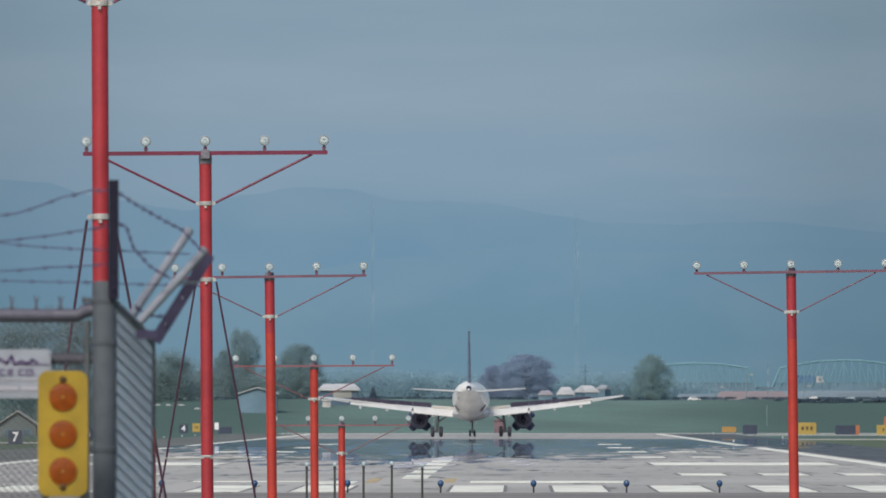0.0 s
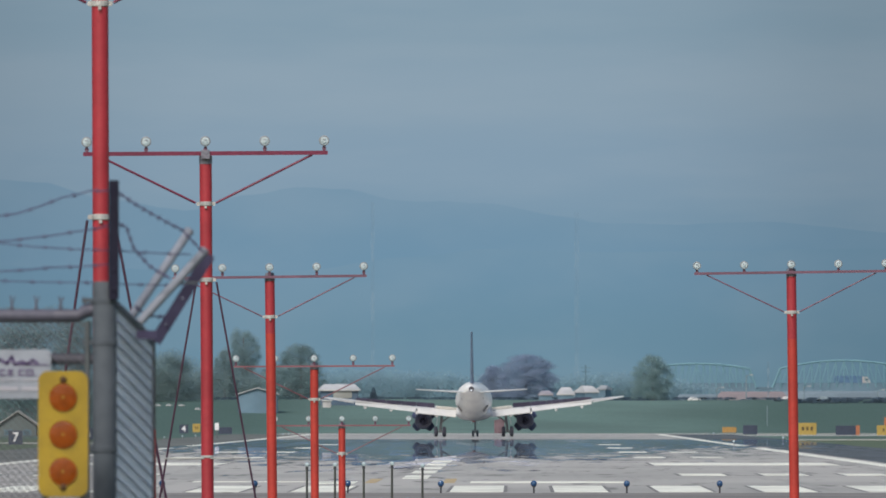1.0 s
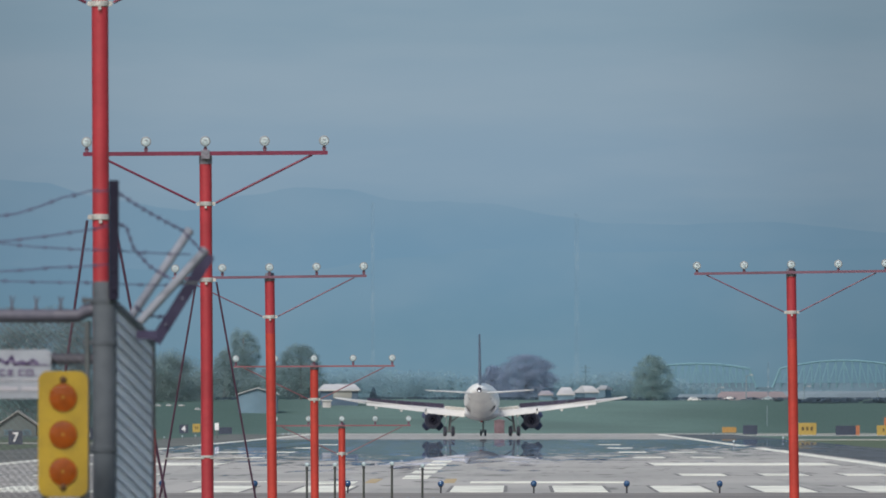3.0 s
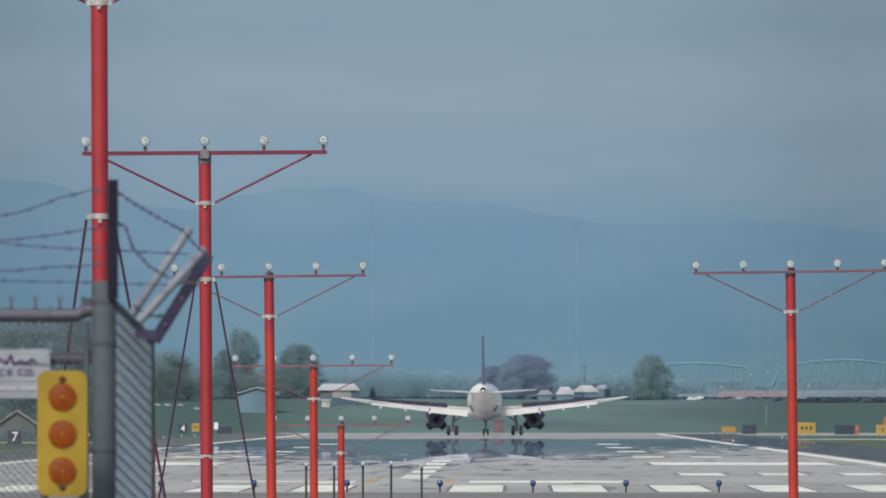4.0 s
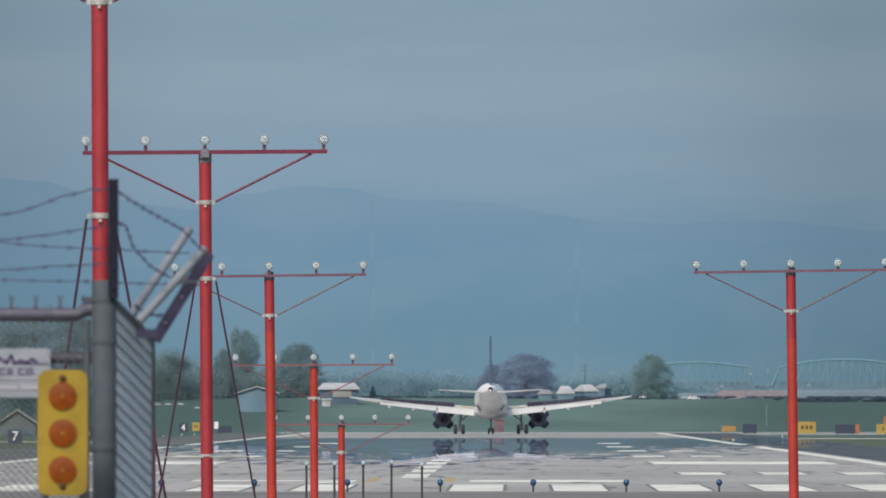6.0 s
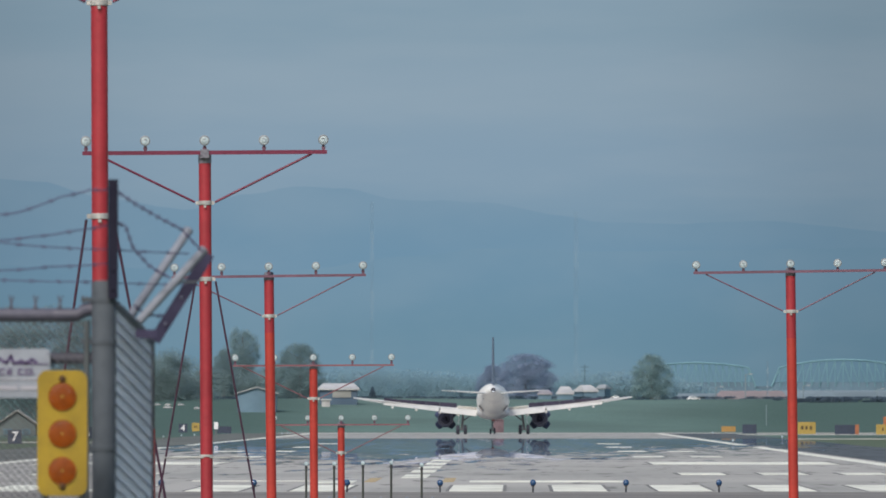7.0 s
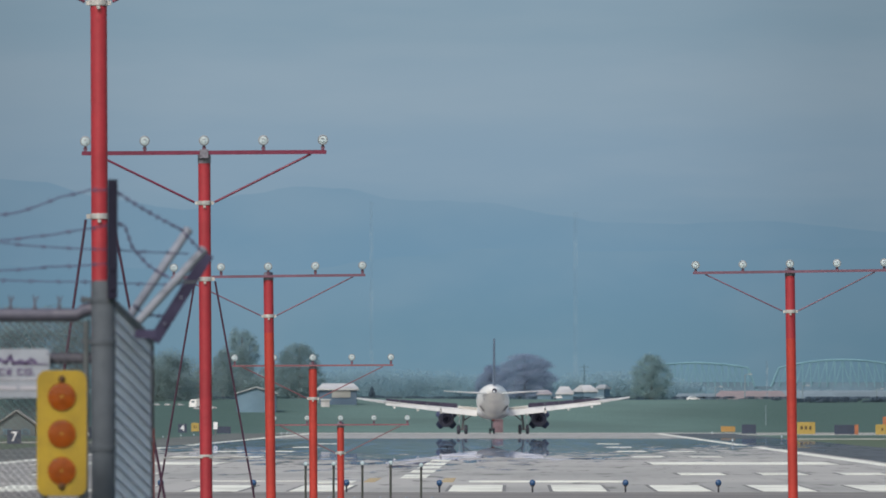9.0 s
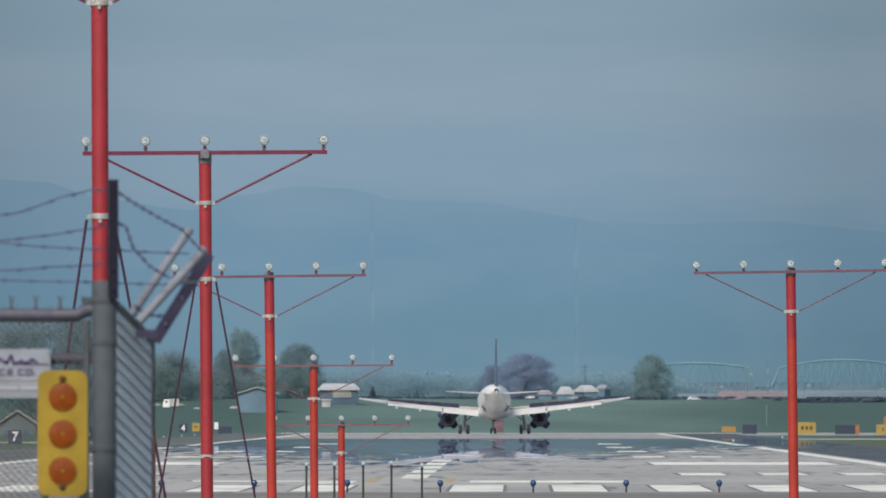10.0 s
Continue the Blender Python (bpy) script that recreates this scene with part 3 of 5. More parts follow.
for k in range(-3, 5):
    threshold_light(CENTRE - 1.56 + 3.048 * k)

# a slim orange stake that stands beside the first mast
stake = tagged(new("marker_stake"), "slim orange marker stake standing in the grass", "stake")
stake.matrix_basis = pose(-3.334, 168.0, ground_z(168) - 0.02)
part("stake_tube", tube(B(), (0, 0, 0), (0, 0, 2.449), 0.019), M["orange"], stake)


# ---- boundary fence ----
FY = 94.0


FENCE_AT = Vector((-2.121, FY, ground_z(FY) - 0.02))
fence = tagged(new("fence"), "weathered grey chain-link fence with barbed wire arms", "fence")
fence.location = FENCE_AT


def fence_part(name, bm, material, label="", smooth=False):
    ob = part(name, bm, material, fence, label, smooth)
    ob.location = -FENCE_AT
    return ob


def sweep(bm, path, r, n=5):
    """One continuous rod along a path."""
    rings = []
    for i, c in enumerate(path):
        d = (path[min(i + 1, len(path) - 1)] - path[max(i - 1, 0)]).normalized()
        u = d.cross(Vector((0, 1, 0))).normalized()
        rings.append(circle(c, u, d.cross(u), r, n))
    return loft(bm, rings)


def gate_post():
    x, top, base = -2.121, 3.155, ground_z(FY)
    shaft = fence_part("post", turned(B(), (x, FY, base - 0.02), (0, 0, 1), ((0, 0.061), (top - base, 0.061), (top - base + 0.02, 0.055)), 24), M["old_zinc"], "thick weathered steel gate post", True)
    for z in (3.056, 2.841, 2.293, 1.3, 0.6):
        ring = turned(B(), (x, FY, z - 0.016), (0, 0, 1), ((0, 0.062), (0.003, 0.066), (0.029, 0.066), (0.032, 0.062)), 24)
        block(ring, (x - 0.085, FY, z), (0.06, 0.02, 0.025))
        part("tension_band", ring, M["old_zinc"], shaft)


gate_post()
ux, uz, hh = -2.071, 3.062, 0.612
bm = block(B(), (ux, FY - 0.075, uz + hh / 2), (0.052, 0.008, hh), 0.004)
block(bm, (ux + 0.022, FY - 0.053, uz + hh / 2), (0.007, 0.045, hh))
upright = fence_part("angle_upright", bm, M["dark_iron"], "dark steel angle bolted to the post")
for z in (0.05, 0.15):
    part("bolt", turned(B(), (ux, FY - 0.079, uz + z), (0, -1, 0), ((0, 0.012), (0.01, 0.010)), 6), M["dark_iron"], upright)


def wire_run(points, sag, r, barbs):
    """A strand through points with a slight sag, with knots of short barbs along it."""
    path = []
    for a, b in zip(points, points[1:]):
        a, b = Vector(a), Vector(b)
        for i in range(8):
            t = i / 8
            path.append(a.lerp(b, t) - Vector((0, 0, sag * 4 * t * (1 - t))))
    path.append(Vector(points[-1]))
    strand = fence_part("barbed_wire", sweep(B(), path, r), M["wire"], "rusty strand of barbed wire")
    knots = B()
    gone, due = 0.0, barbs * 0.5
    for a, b in zip(path, path[1:]):
        seg = (b - a).length
        while due < gone + seg:
            c = a.lerp(b, (due - gone) / seg)
            tube(knots, c - (b - a).normalized() * 0.009, c + (b - a).normalized() * 0.009, r * 1.55, None, 5)
            for ang in (40, 130, 75):
                v = Matrix.Rotation(radians(ang + due * 300), 3, "Y") @ Vector((0.016, 0.0, 0.0))
                tube(knots, c - v, c + v, 0.0018, None, 4)
            due += barbs
        gone += seg
    tagged(part("barb", knots, M["wire"], strand), kind="stuff")


LY = FY - 0.01
wire_run(((-3.4, LY, 3.52), (-2.713, LY, 3.494), (-2.568, LY, 3.503), (-2.335, LY, 3.587), (-2.19, LY, 3.622), (-2.08, LY, 3.625)), 0.004, 0.0042, 0.12)
wire_run(((-3.4, LY, 3.335), (-2.684, LY, 3.361), (-2.481, LY, 3.381), (-2.277, LY, 3.41), (-2.08, LY, 3.445)), 0.004, 0.0040, 0.13)
wire_run(((-3.4, LY, 3.358), (-2.655, LY, 3.352), (-2.423, LY, 3.329), (-2.08, LY, 3.314), (-1.68, FY + 0.1, 3.294)), 0.002, 0.0034, 0.13)
wire_run(((-3.4, LY, 3.201), (-2.655, LY, 3.207), (-2.394, LY, 3.227), (-2.08, LY, 3.245)), 0.004, 0.0038, 0.13)
wire_run(((-3.4, LY, 3.172), (-2.655, LY, 3.158), (-2.219, LY, 3.149), (-1.697, FY + 0.1, 3.134)), 0.002, 0.0032, 0.14)
wire_run(((-2.050, FY - 0.05, 3.612), (-1.922, FY - 0.05, 3.528), (-1.720, FY - 0.05, 3.418), (-1.607, FY - 0.05, 3.298)), 0.002, 0.0044, 0.045)
wire_run(((-2.050, FY - 0.05, 3.453), (-2.008, FY - 0.05, 3.437), (-1.971, FY - 0.05, 3.330), (-1.888, FY - 0.05, 3.233), (-1.775, FY - 0.05, 3.166)), 0.002, 0.0046, 0.045)
wire_run(((-1.97, FY + 0.2, 3.033), (-1.895, FY + 0.3, 2.986), (-1.796, FY + 0.4, 2.986)), 0.01, 0.0050, 0.06)


def long_panel():
    """The run of fence beside the post: rails, stretcher bar and mesh."""
    x0, x1, top = -4.6, -2.196, 2.978
    base = ground_z(FY)
    path = [Vector(v) for v in ((x0, FY + 0.02, top), (x1 - 0.06, FY + 0.02, top), (x1 - 0.03, FY + 0.02, top + 0.022), (x1 + 0.03, FY + 0.02, top + 0.035))]
    fence_part("top_rail", sweep(B(), path, 0.035, 14), M["rail"], "dull purple-grey top rail", True)
    fence_part("brace_rail", tube(B(), (x0, FY + 0.03, 2.757), (x1 + 0.02, FY + 0.03, 2.757), 0.029, None, 14), M["rail"], "dull purple-grey brace rail", True)
    fence_part("bottom_rail", tube(B(), (x0, FY + 0.03, base + 0.15), (x1 + 0.02, FY + 0.03, base + 0.15), 0.029, None, 12), M["old_zinc"], "", True)
    fence_part("line_post", tube(B(), (x0, FY + 0.03, base - 0.02), (x0, FY + 0.03, top + 0.1), 0.04, None, 12), M["old_zinc"], "", True)
    fence_part("stretcher_bar", tube(B(), (-2.208, FY, base + 0.05), (-2.208, FY, top - 0.03), 0.016, None, 12), M["stretcher"], "pale grey tension tube", True)
    wires = B()
    bottom, step = base + 0.1, 0.040
    k = -int((top - bottom) / step) - 1
    right = -2.225
    while x0 + k * step < right:
        for s in (1, -1):
            ax = x0 + k * step
            lo, hi = max(x0, ax), min(right, ax + top - bottom)
            if hi - lo > 0.02:
                za, zb = bottom + lo - ax, bottom + hi - ax
                if s < 0:
                    za, zb = top + bottom - za, top + bottom - zb
                tube(wires, (lo, FY + 0.003 * s, za), (hi, FY + 0.003 * s, zb), 0.0033 if s < 0 else 0.0016, None, 4)
        k += 1
    tagged(fence_part("mesh", wires, M["coarse_wire"], "woven wire mesh"), kind="stuff")
    for kx in range(14):
        x = -2.219 - kx * 0.125
        if x > x0:
            tie = tube(B(), (x + 0.006, FY, top + 0.02), (x - 0.010, FY, top + 0.102), 0.006, 0.004, 6)
            tube(tie, (x - 0.012, FY, top + 0.03), (x + 0.014, FY, top + 0.100), 0.005, 0.003, 6)
            fence_part("wire_end", tie, M["rail"])


long_panel()


def return_panel():
    """The narrow return of mesh behind the post, seen nearly edge-on."""
    a, b = Vector((-2.06, FY + 0.02, 0)), Vector((-1.88, FY + 0.6, 0))
    base = ground_z(FY)

    def top_at(t):
        return 3.039 + (2.852 - 3.039) * t
    coarse, fine = B(), B()
    z = base - 0.3
    while z < 3.4:
        pts = []
        for i in range(9):
            t = i / 8
            zz = z - t * 0.190 + 0.002 * math.sin(t * 5)
            if base + 0.08 < zz < top_at(t):
                pts.append(a.lerp(b, t) + Vector((0, -0.01, zz)))
        if len(pts) > 1:
            sweep(coarse, pts, 0.0035)
        z += 0.062
    z = base - 0.5
    while z < 3.4:
        lo = max(0.0, (base + 0.08 - z) / 0.62)
        t1 = 1.0
        while t1 > 0 and z + 0.62 * t1 > top_at(t1):
            t1 -= 0.04
        if t1 > lo + 0.03:
            tube(fine, a.lerp(b, lo) + Vector((0.0, 0.02, z + 0.62 * lo)), a.lerp(b, t1) + Vector((0.0, 0.02, z + 0.62 * t1)), 0.0060, None, 4)
        z += 0.0165
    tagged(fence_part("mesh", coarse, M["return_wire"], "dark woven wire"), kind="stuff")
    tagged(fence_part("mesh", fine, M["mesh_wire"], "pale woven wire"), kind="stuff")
    fence_part("end_rail", tube(B(), a + Vector((0, 0, top_at(0))), b + Vector((0, 0, top_at(1))), 0.018, None, 10), M["zinc"], "", True)
    fence_part("end_bar", tube(B(), b + Vector((0, 0, base)), b + Vector((0, 0, top_at(1))), 0.010, None, 8), M["coarse_wire"])


return_panel()


def wire_arm(label, p, q, material, angle=False):
    p, q = Vector(p), Vector(q)
    v = q - p
    if angle:
        turn = Matrix.Rotation(math.atan2(v.x, v.z), 4, "Y")
        bm = block(B(), p + v / 2, (0.060, 0.010, v.length), 0.004, turn)
        block(bm, p + v / 2 + turn @ Vector((-0.027, 0.03, 0)), (0.007, 0.06, v.length), 0.0, turn)
        arm = fence_part("barbed_wire_arm", bm, material, label)
        for t in (0.2, 0.5, 0.8):
            part("bolt", turned(B(), p + v * t + Vector((0, -0.005, 0)), (0, -1, 0), ((0, 0.007), (0.006, 0.005)), 6), M["zinc"], arm)
    else:
        arm = fence_part("barbed_wire_arm", tube(B(), p, q, 0.023, None, 14), material, label, True)
        part("tube_end", turned(B(), q, v, ((-0.012, 0.025), (0.0, 0.026), (0.006, 0.020)), 14), material, arm)


wire_arm("pale galvanised tube arm leaning outward", (-2.017, FY + 0.35, 2.936), (-1.694, FY + 0.6, 3.422), M["zinc"])
wire_arm("pale galvanised tube arm leaning outward", (-1.941, FY + 0.05, 2.946), (-1.604, FY + 0.12, 3.317), M["zinc"])
wire_arm("dark bolted steel angle arm leaning outward", (-1.865, FY + 0.25, 2.847), (-1.584, FY + 0.3, 3.294), M["purple_iron"], True)
fence_part("arm_bracket", block(B(), (-1.906, FY + 0.08, 2.882), (0.105, 0.05, 0.045), 0.01), M["purple_iron"], "dark steel bracket")
fence_part("tie_plate", block(B(), (-1.697, FY + 0.1, 3.149), (0.11, 0.02, 0.014), 0.005), M["old_zinc"])


def company_sign():
    """A white sheet sign wired to the fence; its worn writing stays as bars."""
    sign = tagged(new("sign_board"), "white metal sign with worn purple lettering on the fence", "sign")
    sign.location = (-2.655, FY - 0.05, 2.679)
    part("board", block(B(), (0, 0, 0), (0.522, 0.006, 0.252), 0.012), M["board"], sign)
    script = B()
    strokes = [(-0.20, 0.058), (-0.12, 0.066), (-0.05, 0.055), (0.0, 0.075), (0.035, 0.054), (0.06, 0.090), (0.075, 0.050), (0.11, 0.064), (0.14, 0.052), (0.165, 0.072), (0.19, 0.058)]
    for (ax, az), (bx, bz) in zip(strokes, strokes[1:]):
        v = Vector((bx - ax, 0, bz - az))
        block(script, ((ax + bx) / 2, -0.006, (az + bz) / 2), (v.length + 0.01, 0.004, 0.016), 0.0, Matrix.Rotation(-math.atan2(v.z, v.x), 4, "Y"))
    block(script, (0.17, -0.006, 0.048), (0.16, 0.004, 0.006))
    part("lettering", script, M["sign_purple"], sign, "purple script as plain strokes")
    for x, w, strokes in ((-0.10, 0.040, "ltb"), (-0.05, 0.040, "lmtb"), (0.016, 0.034, "ltb"), (0.056, 0.030, "ltmb"), (0.112, 0.034, "ltb"), (0.152, 0.034, "ltbr"), (0.178, 0.010, "b")):
        mark = B()
        for k in strokes:
            across = k in "tmb"
            at = {"l": (-0.40 * w, 0.0), "r": (0.40 * w, 0.0), "t": (0.0, 0.013), "m": (-0.1 * w, 0.0), "b": (0.0, -0.013)}[k]
            block(mark, (x + at[0], -0.0065 if across else -0.006, 0.008 + at[1]), (w * 0.8 if across else w * 0.24, 0.004, 0.007 if across else 0.032))
        part("lettering", mark, M["sign_purple"], sign, "purple block stroke mark")
    for z, h in ((-0.030, 0.006), (-0.075, 0.022)):
        for x, w in ((-0.12, 0.10), (0.03, 0.12), (0.16, 0.10)):
            part("lettering", block(B(), (x, -0.006, z), (w, 0.004, h)), M["sign_grey"], sign, "faded grey bar")
    for x in (-0.25, 0.25):
        part("wire_tie", tube(B(), (x, -0.01, 0.1), (x, 0.05, 0.1), 0.004), M["wire"], sign)


company_sign()


def marker_plate():
    plate = tagged(new("marker_plate"), "yellow hazard marker plate with three amber reflectors", "road marker")
    plate.matrix_basis = pose(-2.318, 93.4, ground_z(93.4), 0, 0, 0)
    cz = 2.373 - ground_z(93.4)
    w, h, r = 0.254, 0.64, 0.05
    out = []
    for cx, cy, a0 in ((w / 2 - r, h / 2 - r, 0), (-w / 2 + r, h / 2 - r, 90), (-w / 2 + r, -h / 2 + r, 180), (w / 2 - r, -h / 2 + r, 270)):
        out += [(cx + r * math.cos(radians(a0 + 15 * i)), cy + r * math.sin(radians(a0 + 15 * i))) for i in range(7)]
    bm = loft(B(), [[(x, y, z + cz) for x, z in out] for y in (0.0, 0.004)])
    part("plate", bm, M["plate"], plate)
    for k, dz in enumerate((0.186, -0.003, -0.192)):
        lens = part("reflector", turned(B(), (0, 0, cz + dz), (0, -1, 0), ((0, 0.067), (0.008, 0.067), (0.011, 0.062), (0.010, 0.050), (0.0115, 0.044), (0.0105, 0.034), (0.012, 0.028), (0.011, 0.016), (0.012, 0.004)), 32), M["amber"], plate, "round amber reflector", True)
        rim = B()
        loft(rim, [circle(Vector((0, y, cz + dz)), Vector((1, 0, 0)), Vector((0, 0, 1)), rr, 28) for rr, y in ((0.064, -0.010), (0.071, -0.010), (0.071, 0.0), (0.064, 0.0))], False, True)
        part("rim", rim, M["amber"], lens)
        part("centre_boss", turned(B(), (0, -0.008, cz + dz), (0, -1, 0), ((0, 0.009), (0.006, 0.006)), 10), M["plate"], lens)
    for dz in (0.277, -0.271):
        part("bolt", turned(B(), (0, 0, cz + dz), (0, -1, 0), ((0, 0.018), (0.010, 0.018), (0.016, 0.010)), 10), M["bolt"], plate)
    for x in (-0.09, 0.10):
        part("leg", tube(B(), (x, 0.03, 0), (x, 0.03, cz + 0.2), 0.018, None, 8), M["old_zinc"], plate)


marker_plate()


# ---- airfield signs and small lights ----
def text_part(name, body, size, material, parent, loc, label=""):
    cu = bpy.data.curves.new(name, "FONT")
    cu.body, cu.size, cu.align_x, cu.align_y, cu.extrude, cu.offset = body, size, "CENTER", "CENTER", 0.01, size * 0.02
    tmp = bpy.data.objects.new(name, cu)
    scene.collection.objects.link(tmp)
    me = bpy.data.meshes.new_from_object(tmp.evaluated_get(bpy.context.evaluated_depsgraph_get()))
    bpy.data.objects.remove(tmp)
    me.materials.clear()
    me.materials.append(material)
    ob = new(name, me)
    ob.parent = parent
    ob.matrix_basis = pose(*loc, 90, 0, 0)
    return tagged(ob, label) if label else ob


def airfield_sign(x, y, w, h, face, digit="", bars=0, ends=False, lift=0.25, label=""):
    sign = tagged(new("airfield_sign"), label, "sign", "airfield signs")
    sign.matrix_basis = pose(x, y, ground_z(y) - 0.03)
    part("cabinet", block(B(), (0, 0, lift + h / 2), (w, 0.25, h), 0.04), face, sign)
    for s in (-1, 1):
        part("leg", tube(B(), (s * w * 0.35, 0, 0), (s * w * 0.35, 0, lift + 0.03), 0.04), M["strut"], sign)
    if digit:
        text_part("numeral", digit, h * 0.95, M["sign_white"], sign, (0, -0.135, lift + h / 2), "white numeral")
    for k in range(bars):
        bx = (k - (bars - 1) / 2) * w * 0.24
        part("bar", block(B(), (bx, -0.13, lift + h * 0.52), (w * 0.13, 0.02, h * 0.3)), M["sign_dark"], sign)
    if ends:
        part("end_panel", block(B(), (w / 2 + 0.22, 0, lift + h / 2), (0.42, 0.22, h * 1.05), 0.03), M["sign_orange"], sign, "orange end panel")
    return sign


for k, digit in enumerate("7654"):
    y = 1510 + 305 * k
    airfield_sign(CENTRE - 37.4 - (0.4 if k else 0.0) - 0.8 * k, y, 1.15, 1.15, M["sign_black"], digit, lift=0.05, label="black square sign with a white numeral %s on the grass" % digit)
airfield_sign(-41.723, 2380, 1.0, 1.1, M["sign_yellow"], bars=2, label="small yellow sign with dark bars")
airfield_sign(26.968, 2330, 1.8, 0.70, M["sign_amber"], bars=0, label="low yellow sign in the grass")
airfield_sign(26.958, 2120, 1.65, 1.05, M["sign_black"], label="plain black sign board in the grass")
airfield_sign(32.617, 2060, 2.05, 1.35, M["sign_yellow"], bars=3, label="yellow sign with dark bars in the grass")
airfield_sign(36.581, 2040, 2.25, 1.05, M["sign_black"], ends=True, label="black sign board with an orange end")
airfield_sign(40.4, 2020, 1.5, 1.1, M["sign_yellow"], bars=1, label="yellow sign with a dark bar in the grass")
airfield_sign(42.316, 2090, 0.9, 1.2, M["sign_orange"], lift=1.0, label="orange board on legs in the grass")
airfield_sign(-34.307, 2150, 1.6, 0.8, M["sign_black"], label="low dark sign board in the grass")

for x, y in ((-33.758, 1750), (-33.787, 1780), (-33.86, 1850), (-33.426, 1900), (-26.258, 2050), (-26, 2080), (23.026, 2150), (17.731, 1500), (25.386, 1750)):
    edge = tagged(new("edge_light"), "small white runway edge light on a stem", "runway light", "edge lights")
    edge.matrix_basis = pose(x, y, ground_z(y) - 0.03)
    part("stem", tube(B(), (0, 0, 0), (0, 0, 0.3), 0.04), M["strut"], edge)
    part("globe", turned(B(), (0, 0, 0.28), (0, 0, 1), ((0, 0.06), (0.06, 0.085), (0.13, 0.07), (0.16, 0.02)), 10), M["lens"], edge, "clear glass globe", True)
cabinet = tagged(new("equipment_box"), "small pale equipment box on a post", "box")
cabinet.matrix_basis = pose(-31.198, 1900, ground_z(1900) - 0.03)
part("post", tube(B(), (0, 0, 0), (0, 0, 1.0), 0.06), M["strut"], cabinet)
part("case", block(B(), (0, 0, 1.3), (0.42, 0.3, 0.75), 0.04), M["sign_white"], cabinet)

hut = tagged(new("equipment_hut"), "red equipment hut beyond the runway end, muted by haze", "hut")
hut.matrix_basis = pose(-2.41, 2442.0, ground_z(2442) - 0.03)
part("wall", block(B(), (0, 0, 0.85), (1.35, 1.6, 1.7), 0.03), M["hut_red"], hut)
part("roof", loft(B(), [[(-0.78, v, 1.65), (0.78, v, 1.65), (0.78, v, 1.72), (0, v, 1.95), (-0.78, v, 1.72)] for v in (-0.95, 0.95)]), M["hut_red"], hut)
part("door", block(B(), (0.1, -0.815, 0.76), (0.7, 0.05, 1.45), 0.02), M["hut_red"], hut)

# ---- far buildings ----
def shed(name, label, x, y, w, depth, eave, ridge, wall, roof, doors=0, gable=False, hip=0.08, turn=0):
    """A low building with walls, pitched roof, and openings."""
    b = tagged(new(name), label, "building")
    base = ground_z(y) - 0.3
    b.matrix_basis = pose(x, y, base, 0, 0, turn)
    o = 0.4 if w > 4 else 0.2
    if gable:
        part("wall", loft(B(), [[(-w / 2, v, 0), (w / 2, v, 0), (w / 2, v, eave), (0, v, ridge - 0.1), (-w / 2, v, eave)] for v in (-depth / 2, depth / 2)]), wall, b)
        for s in (-1, 1):
            part("roof_slope", loft(B(), [[(0, v, ridge), (s * (w / 2 + o), v, eave - 0.1), (s * (w / 2 + o), v, eave + 0.08), (0, v, ridge + 0.18)] for v in (-depth / 2 - o, depth / 2 + o)]), roof, b)
    else:
        part("wall", block(B(), (0, 0, eave / 2), (w, depth, eave)), wall, b)
        part("roof", loft(B(), [[(u, -depth / 2 - o, eave), (u, depth / 2 + o, eave), (u, depth / 2 + o, eave + 0.2), (v, 0.2, ridge), (v, -0.2, ridge), (u, -depth / 2 - o, eave + 0.2)] for u, v in ((-w / 2 - o, -w / 2 + w * hip), (w / 2 + o, w / 2 - w * hip))]), roof, b)
    for k in range(doors):
        dx = (k - (doors - 1) / 2) * w / max(doors, 1)
        win = part("window", block(B(), (dx, -depth / 2 - 0.03, eave * 0.5), (w / doors * 0.45, 0.1, eave * 0.45)), M["wall_blue"], b)
        part("pane", block(B(), (dx, -depth / 2 - 0.09, eave * 0.5), (w / doors * 0.36, 0.05, eave * 0.34)), M["glass_dark"], win)
    return b


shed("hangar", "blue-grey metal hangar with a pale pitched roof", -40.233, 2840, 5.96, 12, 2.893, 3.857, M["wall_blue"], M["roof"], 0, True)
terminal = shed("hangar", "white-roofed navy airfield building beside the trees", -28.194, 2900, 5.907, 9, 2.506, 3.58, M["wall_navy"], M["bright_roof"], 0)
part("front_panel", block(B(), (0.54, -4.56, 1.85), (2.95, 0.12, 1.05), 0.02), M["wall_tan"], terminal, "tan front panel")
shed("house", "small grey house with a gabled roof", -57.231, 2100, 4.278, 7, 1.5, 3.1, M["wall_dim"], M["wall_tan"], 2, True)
shed("shed", "low pinkish-roofed shed at the far end", 4.7, 3060, 2.2, 8, 1.1, 1.9, M["wall_blue"], M["pink_roof"], 0, False, 0.2)
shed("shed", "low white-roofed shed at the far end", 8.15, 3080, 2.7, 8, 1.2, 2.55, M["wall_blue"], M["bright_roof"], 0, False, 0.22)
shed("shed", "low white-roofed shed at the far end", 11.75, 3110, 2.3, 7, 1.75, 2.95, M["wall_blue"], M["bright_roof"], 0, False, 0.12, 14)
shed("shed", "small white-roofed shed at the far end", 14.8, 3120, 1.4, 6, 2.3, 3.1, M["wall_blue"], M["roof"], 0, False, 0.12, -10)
shed("warehouse", "long low building with a muted red roof", 43.549, 3400, 13.642, 20, 1.5, 3.4, M["wall_tan"], M["rust_roof"], 5)
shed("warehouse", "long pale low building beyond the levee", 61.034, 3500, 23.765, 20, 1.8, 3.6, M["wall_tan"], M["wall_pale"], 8)
